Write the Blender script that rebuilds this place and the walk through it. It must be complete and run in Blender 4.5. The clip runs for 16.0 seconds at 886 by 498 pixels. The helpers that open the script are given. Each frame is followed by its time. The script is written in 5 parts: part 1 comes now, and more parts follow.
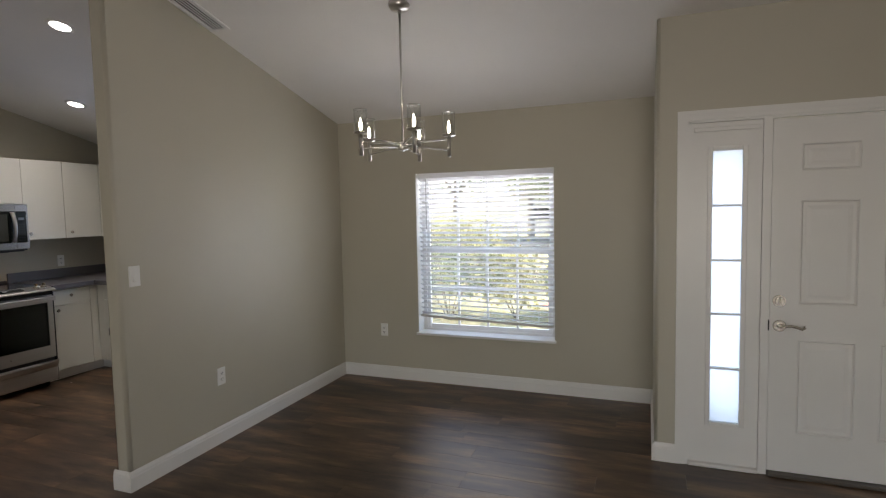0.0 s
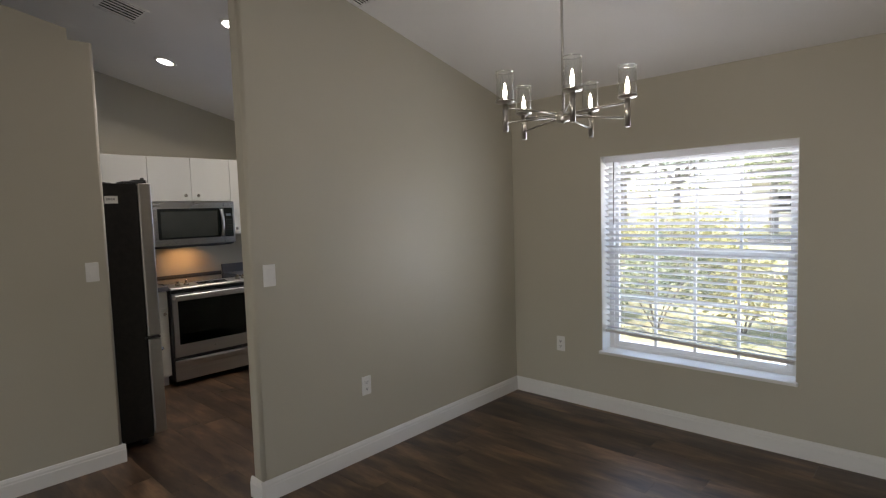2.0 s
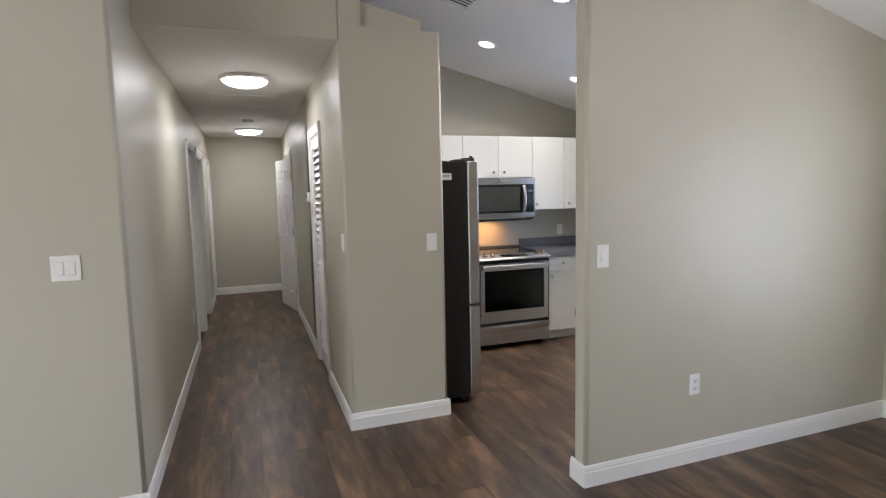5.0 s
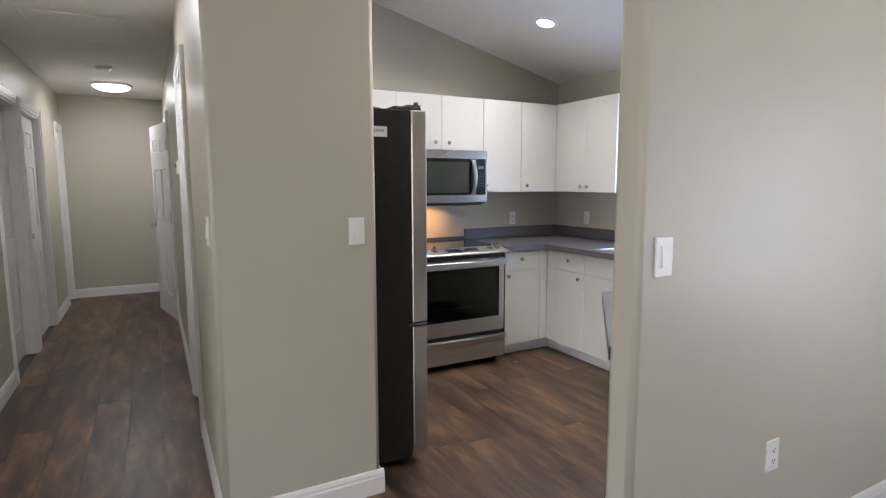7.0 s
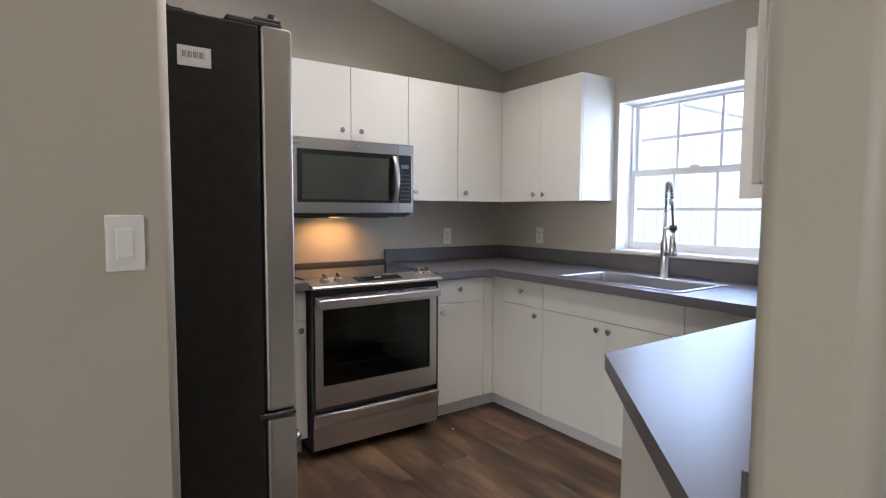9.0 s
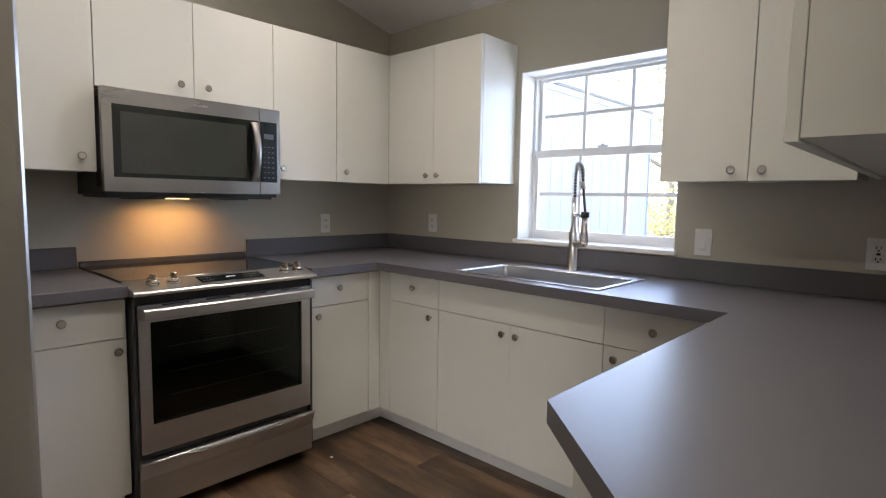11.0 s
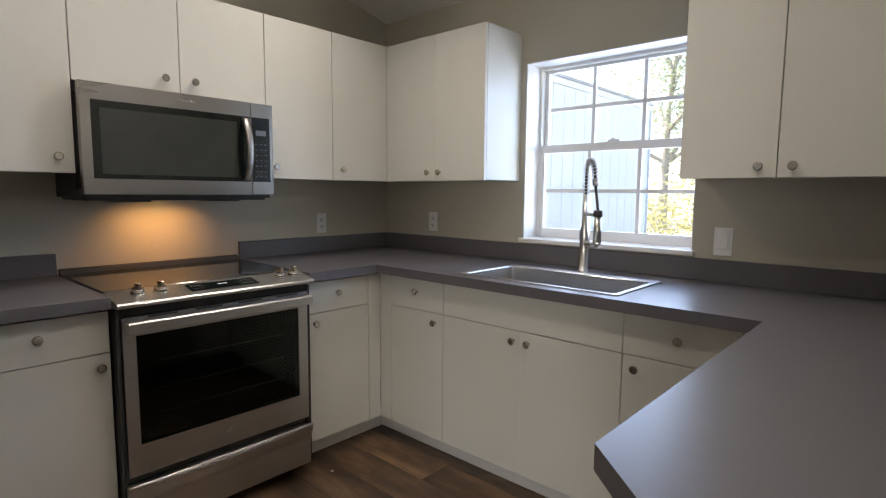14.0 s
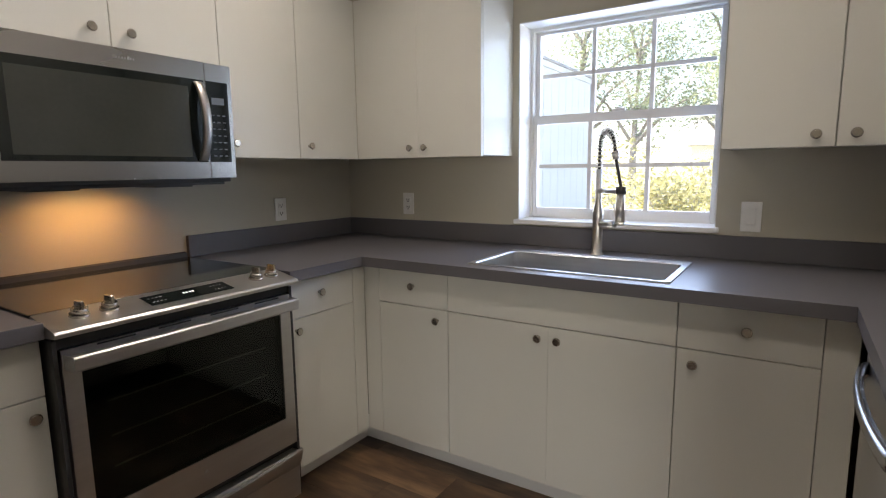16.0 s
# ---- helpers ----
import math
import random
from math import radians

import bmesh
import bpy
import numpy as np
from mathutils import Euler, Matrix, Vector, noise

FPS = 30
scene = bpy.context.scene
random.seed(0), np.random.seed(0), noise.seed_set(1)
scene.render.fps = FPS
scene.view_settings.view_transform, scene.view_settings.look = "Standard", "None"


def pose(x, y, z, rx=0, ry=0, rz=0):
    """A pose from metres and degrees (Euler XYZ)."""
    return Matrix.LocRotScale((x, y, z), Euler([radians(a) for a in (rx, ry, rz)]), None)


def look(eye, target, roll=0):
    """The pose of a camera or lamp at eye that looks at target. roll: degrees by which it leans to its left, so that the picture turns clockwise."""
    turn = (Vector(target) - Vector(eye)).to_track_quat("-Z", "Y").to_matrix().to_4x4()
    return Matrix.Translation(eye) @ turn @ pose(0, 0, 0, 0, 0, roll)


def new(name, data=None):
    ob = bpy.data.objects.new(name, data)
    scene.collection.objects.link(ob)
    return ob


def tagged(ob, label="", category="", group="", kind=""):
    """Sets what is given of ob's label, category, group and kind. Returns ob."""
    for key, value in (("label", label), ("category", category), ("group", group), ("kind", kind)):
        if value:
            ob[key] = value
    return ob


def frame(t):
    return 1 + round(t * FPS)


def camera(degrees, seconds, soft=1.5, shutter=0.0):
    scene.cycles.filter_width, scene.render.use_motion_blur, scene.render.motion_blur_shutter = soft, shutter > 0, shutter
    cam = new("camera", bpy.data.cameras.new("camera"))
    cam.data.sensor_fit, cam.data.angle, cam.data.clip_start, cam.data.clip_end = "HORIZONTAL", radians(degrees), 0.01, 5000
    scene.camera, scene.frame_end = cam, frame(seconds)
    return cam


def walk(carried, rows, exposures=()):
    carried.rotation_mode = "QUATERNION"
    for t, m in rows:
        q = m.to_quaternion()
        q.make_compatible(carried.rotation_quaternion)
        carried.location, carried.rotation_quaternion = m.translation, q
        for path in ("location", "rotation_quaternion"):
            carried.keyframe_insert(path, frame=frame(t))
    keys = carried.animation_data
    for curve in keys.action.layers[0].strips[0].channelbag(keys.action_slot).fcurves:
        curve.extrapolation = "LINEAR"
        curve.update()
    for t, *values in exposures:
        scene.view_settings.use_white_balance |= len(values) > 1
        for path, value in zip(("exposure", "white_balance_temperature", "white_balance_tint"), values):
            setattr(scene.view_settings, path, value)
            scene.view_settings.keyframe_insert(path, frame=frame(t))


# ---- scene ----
cam = camera(78.7, 16.0, 1.2)
PATH = [
    (0, (0.099, 0.728, 1.514), (-0.606, 2.594, 1.374), -1.2),
    (0.5, (0.084, 0.999, 1.502), (-0.715, 2.827, 1.37), -1.4),
    (1, (0.037, 1.266, 1.521), (-0.885, 3.035, 1.384), -1.8),
    (1.5, (0.012, 1.423, 1.51), (-1.121, 3.065, 1.367), -2.0),
    (2, (0.018, 1.483, 1.5), (-1.343, 2.941, 1.357), -1.8),
    (2.5, (0.034, 1.443, 1.482), (-1.498, 2.722, 1.355), -1.9),
    (3, (0.047, 1.333, 1.512), (-1.639, 2.4, 1.383), -1.8),
    (3.5, (0.1, 1.279, 1.538), (-1.705, 2.13, 1.397), -1.8),
    (4, (0.067, 1.251, 1.53), (-1.831, 1.856, 1.358), -1.5),
    (6.5, (-1.252, 1.419, 1.451), (-3.027, 2.305, 1.196), -0.4),
    (7, (-1.519, 1.641, 1.395), (-3.268, 2.582, 1.156), -0.1),
    (7.5, (-1.763, 1.82, 1.348), (-3.499, 2.792, 1.136), 0.3),
    (8, (-2.04, 1.991, 1.306), (-3.752, 3.011, 1.141), 0.2),
    (8.5, (-2.248, 2.139, 1.284), (-3.92, 3.227, 1.135), 0.2),
    (9, (-2.421, 2.297, 1.269), (-4.054, 3.442, 1.125), 0.3),
    (9.5, (-2.523, 2.401, 1.243), (-4.109, 3.61, 1.09), 0.4),
    (10, (-2.652, 2.509, 1.241), (-4.145, 3.828, 1.067), 0.6),
    (12.5, (-2.873, 2.668, 1.26), (-4.182, 4.17, 1.079), 1.1),
    (13, (-2.886, 2.666, 1.267), (-4.206, 4.158, 1.086), 0.9),
    (13.5, (-2.896, 2.679, 1.273), (-4.224, 4.162, 1.087), 0.9),
    (14, (-2.946, 2.701, 1.27), (-4.282, 4.173, 1.06), 0.5),
    (14.5, (-3.021, 2.728, 1.271), (-4.358, 4.199, 1.048), 0.4),
    (15, (-3.147, 2.728, 1.267), (-4.475, 4.205, 1.031), 0.4),
    (15.5, (-3.305, 2.714, 1.272), (-4.531, 4.273, 1.009), -0.1),
    (16, (-3.437, 2.734, 1.27), (-4.52, 4.39, 0.98), -0.7),
]
EXPOSURE = [(0, 1.92, 6750, 14.5), (1.5, 1.90, 6700, 14.5), (2.5, 1.94, 6700, 14.5), (3.0, 2.22, 6600, 16), (3.5, 2.68, 6450, 15), (4.2, 3.02, 6250, 14.5),
            (6.5, 3.12, 6100, 16.5), (7.5, 3.12, 6150, 17), (9.0, 2.86, 6350, 17.5), (10.0, 2.80, 6700, 17), (12.5, 2.46, 6800, 13), (16.0, 2.43, 7000, 15)]
walk(cam, [(t, look(eye, target, roll)) for t, eye, target, roll in PATH], EXPOSURE)
# ---------------------------------------------------------------- world, sun, lamps
SUN_EL, SUN_AZ = radians(50), radians(262)
world = bpy.data.worlds.new("sky")
scene.world = world
world.use_nodes = True
wn = world.node_tree
sky = wn.nodes.new("ShaderNodeTexSky")
sky.sky_type = "NISHITA"
sky.sun_disc = False
sky.sun_elevation, sky.sun_rotation = SUN_EL, SUN_AZ
wn.links.new(sky.outputs[0], wn.nodes["Background"].inputs[0])
wn.nodes["Background"].inputs[1].default_value = 0.15


def lamp(name, kind, m, power, colour=(1, 1, 1), **more):
    data = bpy.data.lights.new(name, kind)
    data.energy, data.color = power, colour
    if "size" in more:
        data.size = more["size"]
    if "size_y" in more:
        data.shape, data.size_y = "RECTANGLE", more["size_y"]
    if "radius" in more:
        data.shadow_soft_size = more["radius"]
    if "angle" in more:
        data.angle = more["angle"]
    if "cone" in more:
        data.spot_size, data.spot_blend = more["cone"], 0.8
    if "spread" in more:
        data.spread = more["spread"]
    ob = new(name, data)
    ob.matrix_world = m
    return ob


sun_way = Vector((math.sin(SUN_AZ) * math.cos(SUN_EL), math.cos(SUN_AZ) * math.cos(SUN_EL), math.sin(SUN_EL)))
lamp("sun", "SUN", look(sun_way * 20, (0, 0, 0)), 5.0, (1.0, 0.95, 0.88), angle=radians(0.5))
DAY = (0.46, 0.63, 1.0)
WARM = (1.0, 0.925, 0.85)
lamp("dining_window_daylight", "AREA", look((-1.2, 5.112, 1.22), (-1.2, 0, 2.4)), 2.2, (0.95, 0.96, 1.0), size=1.12, size_y=1.2)
# Second lamp added behind the blind to brighten slats and blue the floor sheen.
lamp("dining_window_skylight", "AREA", look((-1.2, 5.37, 1.22), (-1.2, 0, 1.6)), 3.4, (0.58, 0.74, 1.0), size=1.2, size_y=1.45)
lamp("kitchen_window_daylight", "AREA", look((-4.115, 5.33, 1.5), (-4.115, 0, 1.5)), 2.1, DAY, size=0.80, size_y=0.9, spread=radians(140))
lamp("sidelight_daylight", "AREA", look((0.52, 4.30, 1.05), (0.52, 0, 1.0)), 1.0, DAY, size=0.16, size_y=1.5)
# Added fill from an unseen, assumed patio door, aimed up to brighten the ceiling.
lamp("unseen_patio_door_fill", "AREA", look((0.5, -4.12, 1.15), (0.0, 3, 4.4)), 22, (1.0, 0.965, 0.93), size=3.0, size_y=2.0)

# ---------------------------------------------------------------- materials


def socket(n, name):
    return n.inputs[name]


def material(name, colour, rough=0.5, metal=0.0, vary=0.06, scale=3.0, bump=0.0, bump_scale=80.0, stretch=(1, 1, 1), second=None, coat=0.0, island=0.0, spec=0.5):
    """Principled surface with two scales of colour variation and a fine relief."""
    m = bpy.data.materials.new(name)
    m.use_nodes = True
    nt = m.node_tree
    p = nt.nodes["Principled BSDF"]
    p.inputs["Roughness"].default_value = rough
    p.inputs["Metallic"].default_value = metal
    p.inputs["Coat Weight"].default_value = coat
    p.inputs["Specular IOR Level"].default_value = spec
    tc = nt.nodes.new("ShaderNodeTexCoord")
    mp = nt.nodes.new("ShaderNodeMapping")
    mp.inputs["Scale"].default_value = stretch
    nt.links.new(tc.outputs["Object"], mp.inputs["Vector"])
    big = nt.nodes.new("ShaderNodeTexNoise")
    big.inputs["Scale"].default_value = scale
    big.inputs["Detail"].default_value = 4
    fine = nt.nodes.new("ShaderNodeTexNoise")
    fine.inputs["Scale"].default_value = bump_scale
    fine.inputs["Detail"].default_value = 3
    for n in (big, fine):
        nt.links.new(mp.outputs[0], n.inputs["Vector"])
    both = nt.nodes.new("ShaderNodeMath")
    both.operation = "MULTIPLY_ADD"
    both.inputs[1].default_value = 0.35
    nt.links.new(fine.outputs["Fac"], both.inputs[0])
    nt.links.new(big.outputs["Fac"], both.inputs[2])
    ramp = nt.nodes.new("ShaderNodeValToRGB")
    c2 = second or tuple(c * (1 - vary) for c in colour)
    c1 = tuple(min(1, c * (1 + vary)) for c in colour)
    ramp.color_ramp.elements[0].position, ramp.color_ramp.elements[1].position = 0.45, 0.9
    ramp.color_ramp.elements[0].color, ramp.color_ramp.elements[1].color = (*c2, 1), (*c1, 1)
    nt.links.new(both.outputs[0], ramp.inputs[0])
    out = ramp.outputs[0]
    if island:
        geo = nt.nodes.new("ShaderNodeNewGeometry")
        hsv = nt.nodes.new("ShaderNodeHueSaturation")
        rng = nt.nodes.new("ShaderNodeMapRange")
        rng.inputs[3].default_value, rng.inputs[4].default_value = 1 - island, 1 + island
        nt.links.new(geo.outputs["Random Per Island"], rng.inputs[0])
        nt.links.new(rng.outputs[0], hsv.inputs["Value"])
        nt.links.new(out, hsv.inputs["Color"])
        out = hsv.outputs[0]
    nt.links.new(out, p.inputs["Base Color"])
    rr = nt.nodes.new("ShaderNodeMapRange")
    rr.inputs[3].default_value, rr.inputs[4].default_value = max(0.02, rough * 0.85), min(1, rough * 1.15)
    nt.links.new(big.outputs["Fac"], rr.inputs[0])
    nt.links.new(rr.outputs[0], p.inputs["Roughness"])
    if bump:
        b = nt.nodes.new("ShaderNodeBump")
        b.inputs["Strength"].default_value = min(1, bump * 100)
        b.inputs["Distance"].default_value = bump
        nt.links.new(fine.outputs["Fac"], b.inputs["Height"])
        nt.links.new(b.outputs[0], p.inputs["Normal"])
    return m


def glow(name, colour, strength):
    m = bpy.data.materials.new(name)
    m.use_nodes = True
    p = m.node_tree.nodes["Principled BSDF"]
    p.inputs["Base Color"].default_value = (0.8, 0.8, 0.8, 1)
    p.inputs["Emission Color"].default_value = (*colour, 1)
    p.inputs["Emission Strength"].default_value = strength
    return m


def clear_glass(name, rough=0.0, colour=(1, 1, 1)):
    m = bpy.data.materials.new(name)
    m.use_nodes = True
    p = m.node_tree.nodes["Principled BSDF"]
    p.inputs["Base Color"].default_value = (*colour, 1)
    p.inputs["Transmission Weight"].default_value = 1
    p.inputs["Roughness"].default_value = rough
    p.inputs["IOR"].default_value = 1.45
    return m


def pane_glass(name, power=4.0, base=0.04, haze_share=0.0, tint=(0.985, 0.99, 0.985)):
    """Thin window glass: mostly see-through with a weak mirror on top."""
    m = bpy.data.materials.new(name)
    m.use_nodes = True
    nt = m.node_tree
    out = nt.nodes["Material Output"]
    nt.nodes.remove(nt.nodes["Principled BSDF"])
    t, g, mix, fr = (nt.nodes.new(k) for k in ("ShaderNodeBsdfTransparent", "ShaderNodeBsdfGlossy", "ShaderNodeMixShader", "ShaderNodeLayerWeight"))
    t.inputs[0].default_value = (*tint, 1)
    g.inputs["Roughness"].default_value = 0.02
    fr.inputs["Blend"].default_value = 0.5
    gain = nt.nodes.new("ShaderNodeMath")
    gain.operation = "POWER"
    gain.inputs[1].default_value = power
    nt.links.new(fr.outputs["Facing"], gain.inputs[0])
    less = nt.nodes.new("ShaderNodeMath")
    less.operation = "MULTIPLY_ADD"
    less.inputs[1].default_value, less.inputs[2].default_value = 0.55, base
    nt.links.new(gain.outputs[0], less.inputs[0])
    nt.links.new(less.outputs[0], mix.inputs[0])
    # Translucent share paints in the veiling haze over the outdoor view.
    haze, veil = nt.nodes.new("ShaderNodeBsdfTranslucent"), nt.nodes.new("ShaderNodeMixShader")
    veil.inputs[0].default_value = haze_share
    nt.links.new(t.outputs[0], veil.inputs[1])
    nt.links.new(haze.outputs[0], veil.inputs[2])
    nt.links.new(veil.outputs[0], mix.inputs[1])
    nt.links.new(g.outputs[0], mix.inputs[2])
    nt.links.new(mix.outputs[0], out.inputs[0])
    return m


def thin_sheet(name, colour, through_share, spread=0.35):
    """A leaf or frosted pane: partly diffuse, partly letting scattered light through."""
    m = bpy.data.materials.new(name)
    m.use_nodes = True
    nt = m.node_tree
    out = nt.nodes["Material Output"]
    p = nt.nodes["Principled BSDF"]
    p.inputs["Roughness"].default_value = 0.5
    geo, rng, hsv, noise_node, ramp = (nt.nodes.new(k) for k in ("ShaderNodeNewGeometry", "ShaderNodeMapRange", "ShaderNodeHueSaturation", "ShaderNodeTexNoise", "ShaderNodeValToRGB"))
    noise_node.inputs["Scale"].default_value = 1.7
    ramp.color_ramp.elements[0].color = (*(c * (1 - 0.7 * spread) for c in colour), 1)
    ramp.color_ramp.elements[1].color = (*(min(1, c * (1 + 0.6 * spread)) for c in colour), 1)
    nt.links.new(noise_node.outputs["Fac"], ramp.inputs[0])
    rng.inputs[3].default_value, rng.inputs[4].default_value = 1 - spread, 1 + spread
    nt.links.new(geo.outputs["Random Per Island"], rng.inputs[0])
    nt.links.new(rng.outputs[0], hsv.inputs["Value"])
    nt.links.new(ramp.outputs[0], hsv.inputs["Color"])
    t, mix = nt.nodes.new("ShaderNodeBsdfTranslucent"), nt.nodes.new("ShaderNodeMixShader")
    mix.inputs[0].default_value = through_share
    nt.links.new(hsv.outputs[0], p.inputs["Base Color"])
    nt.links.new(hsv.outputs[0], t.inputs[0])
    nt.links.new(p.outputs[0], mix.inputs[1])
    nt.links.new(t.outputs[0], mix.inputs[2])
    nt.links.new(mix.outputs[0], out.inputs[0])
    return m


def plank_material():
    m = bpy.data.materials.new("vinyl_plank")
    m.use_nodes = True
    nt = m.node_tree
    p = nt.nodes["Principled BSDF"]
    tc = nt.nodes.new("ShaderNodeTexCoord")
    info = nt.nodes.new("ShaderNodeObjectInfo")
    shift = nt.nodes.new("ShaderNodeVectorMath")
    shift.operation = "SCALE"
    shift.inputs[0].default_value = (37.0, 91.0, 13.0)
    nt.links.new(info.outputs["Random"], shift.inputs["Scale"])
    add = nt.nodes.new("ShaderNodeVectorMath")
    nt.links.new(tc.outputs["Object"], add.inputs[0])
    nt.links.new(shift.outputs[0], add.inputs[1])

    def noise_at(sx, sy, detail=5, rough=0.6):
        mp = nt.nodes.new("ShaderNodeMapping")
        mp.inputs["Scale"].default_value = (sx, sy, 1)
        nt.links.new(add.outputs[0], mp.inputs["Vector"])
        n = nt.nodes.new("ShaderNodeTexNoise")
        n.inputs["Scale"].default_value = 1.0
        n.inputs["Detail"].default_value = detail
        n.inputs["Roughness"].default_value = rough
        nt.links.new(mp.outputs[0], n.inputs["Vector"])
        return n
    cloud, grain = noise_at(1.9, 8.0), noise_at(5.0, 110.0, 4, 0.7)
    ramp = nt.nodes.new("ShaderNodeValToRGB")
    e = ramp.color_ramp.elements
    e[0].position, e[0].color = 0.33, (0.030, 0.019, 0.012, 1)
    e[1].position, e[1].color = 0.68, (0.225, 0.138, 0.075, 1)
    mid = e.new(0.52)
    mid.color = (0.106, 0.064, 0.038, 1)
    nt.links.new(cloud.outputs["Fac"], ramp.inputs[0])
    hsv = nt.nodes.new("ShaderNodeHueSaturation")
    rng = nt.nodes.new("ShaderNodeMapRange")
    rng.inputs[3].default_value, rng.inputs[4].default_value = 0.72, 1.3
    nt.links.new(info.outputs["Random"], rng.inputs[0])
    nt.links.new(rng.outputs[0], hsv.inputs["Value"])
    nt.links.new(ramp.outputs[0], hsv.inputs["Color"])
    mix = nt.nodes.new("ShaderNodeMix")
    mix.data_type, mix.blend_type = "RGBA", "MULTIPLY"
    mix.inputs[0].default_value = 0.5
    nt.links.new(hsv.outputs[0], mix.inputs[6])
    gr = nt.nodes.new("ShaderNodeValToRGB")
    gr.color_ramp.elements[0].position, gr.color_ramp.elements[0].color = 0.3, (0.45, 0.43, 0.42, 1)
    gr.color_ramp.elements[1].position, gr.color_ramp.elements[1].color = 0.6, (1, 1, 1, 1)
    nt.links.new(grain.outputs["Fac"], gr.inputs[0])
    nt.links.new(gr.outputs[0], mix.inputs[7])
    nt.links.new(mix.outputs[2], p.inputs["Base Color"])
    rr = nt.nodes.new("ShaderNodeMapRange")
    rr.inputs[3].default_value, rr.inputs[4].default_value = 0.30, 0.46
    nt.links.new(grain.outputs["Fac"], rr.inputs[0])
    nt.links.new(rr.outputs[0], p.inputs["Roughness"])
    b = nt.nodes.new("ShaderNodeBump")
    b.inputs["Strength"].default_value, b.inputs["Distance"].default_value = 0.25, 0.0006
    nt.links.new(grain.outputs["Fac"], b.inputs["Height"])
    nt.links.new(b.outputs[0], p.inputs["Normal"])
    return m


PAINT = material("greige_wall_paint", (0.508, 0.480, 0.395), 0.42, vary=0.03, scale=1.2, bump=0.0006, bump_scale=160, spec=0.4)
CEIL = material("ceiling_paint", (0.85, 0.835, 0.81), 0.8, vary=0.025, scale=1.5, bump=0.0015, bump_scale=90)
TRIM = material("white_trim_paint", (0.80, 0.795, 0.77), 0.32, vary=0.02, scale=4, bump=0.0002, bump_scale=120)
CABINET = material("white_laminate", (0.70, 0.698, 0.64), 0.38, vary=0.025, scale=2.2, bump=0.0002, bump_scale=220)
PLATE = material("white_plastic", (0.82, 0.815, 0.79), 0.28, vary=0.01, scale=10)
COUNTER = material("grey_laminate", (0.120, 0.116, 0.124), 0.34, vary=0.02, scale=2, bump=0.00003, bump_scale=600)
STEEL = material("brushed_steel", (0.47, 0.455, 0.43), 0.34, metal=1.0, vary=0.025, scale=3, bump=0.00004, bump_scale=60, stretch=(1, 1, 20))
STEEL_H = material("brushed_steel_across", (0.56, 0.55, 0.53), 0.37, metal=1.0, vary=0.05, scale=2, bump=0.00004, bump_scale=30, stretch=(0.6, 0.6, 30))
STEEL_M = material("brushed_steel_dark", (0.40, 0.385, 0.37), 0.27, metal=1.0, vary=0.012, scale=1.5, bump=0.00001, bump_scale=300, stretch=(0.3, 0.3, 2))
DARK_NICKEL = material("satin_nickel", (0.58, 0.54, 0.48), 0.24, metal=1.0, vary=0.05, scale=20)
NICKEL = material("brushed_nickel", (0.62, 0.60, 0.56), 0.30, metal=1.0, vary=0.04, scale=20)
BLACK = material("black_appliance_side", (0.020, 0.019, 0.017), 0.5, vary=0.2, scale=30, bump=0.0006, bump_scale=350, spec=0.25)
BLACK_GLOSS = material("black_glass", (0.009, 0.012, 0.011), 0.07, vary=0.05, scale=3, spec=0.4)
DARK = material("dark_plastic", (0.03, 0.03, 0.03), 0.5, vary=0.04, scale=6)
# Near-black: shade inside gaps, slots and vents put into the colour; also the gasket.
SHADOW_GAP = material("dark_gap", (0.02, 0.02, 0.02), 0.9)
PLANK = plank_material()
SUBFLOOR = material("subfloor", (0.05, 0.038, 0.03), 0.6)
BLIND = thin_sheet("white_blind_slat", (0.86, 0.855, 0.86), 0.36, 0.03)
VINYL = material("white_vinyl_frame", (0.82, 0.82, 0.81), 0.3, vary=0.02, scale=8)
# bright haze of the view is put into the glass itself
GLASS = pane_glass("window_glass", haze_share=0.012)
FROSTED = thin_sheet("frosted_glass", (0.85, 0.86, 0.84), 0.85, 0.03)
OVEN_GLASS = pane_glass("tinted_oven_glass", 4.0, 0.035, 0.0, (0.38, 0.44, 0.40))
SHADE_RIM = pane_glass("shade_rim_glass", 1.5, 0.30)
SHADE_GLASS = pane_glass("lamp_shade_glass", 2.3, 0.04)
BULB = glow("lit_bulb", (1.0, 0.90, 0.74), 12)
DIFFUSER = glow("lit_diffuser", (1.0, 0.97, 0.93), 2.2)
LED = glow("lit_downlight", (1.0, 0.96, 0.90), 2.4)
FROST = glow("lit_clock", (0.8, 0.9, 1.0), 0.07)

# ---------------------------------------------------------------- mesh helpers


def box(bm, x0, x1, y0, y1, z0, z1, bevel=0.0, seg=1):
    r = bmesh.ops.create_cube(bm, size=1)
    for v in r["verts"]:
        v.co = (x0 + (v.co.x + 0.5) * (x1 - x0), y0 + (v.co.y + 0.5) * (y1 - y0), z0 + (v.co.z + 0.5) * (z1 - z0))
    if bevel:
        edges = {e for v in r["verts"] for e in v.link_edges}
        bmesh.ops.bevel(bm, geom=list(edges), offset=bevel, segments=seg, affect="EDGES", profile=0.6)
    return bm


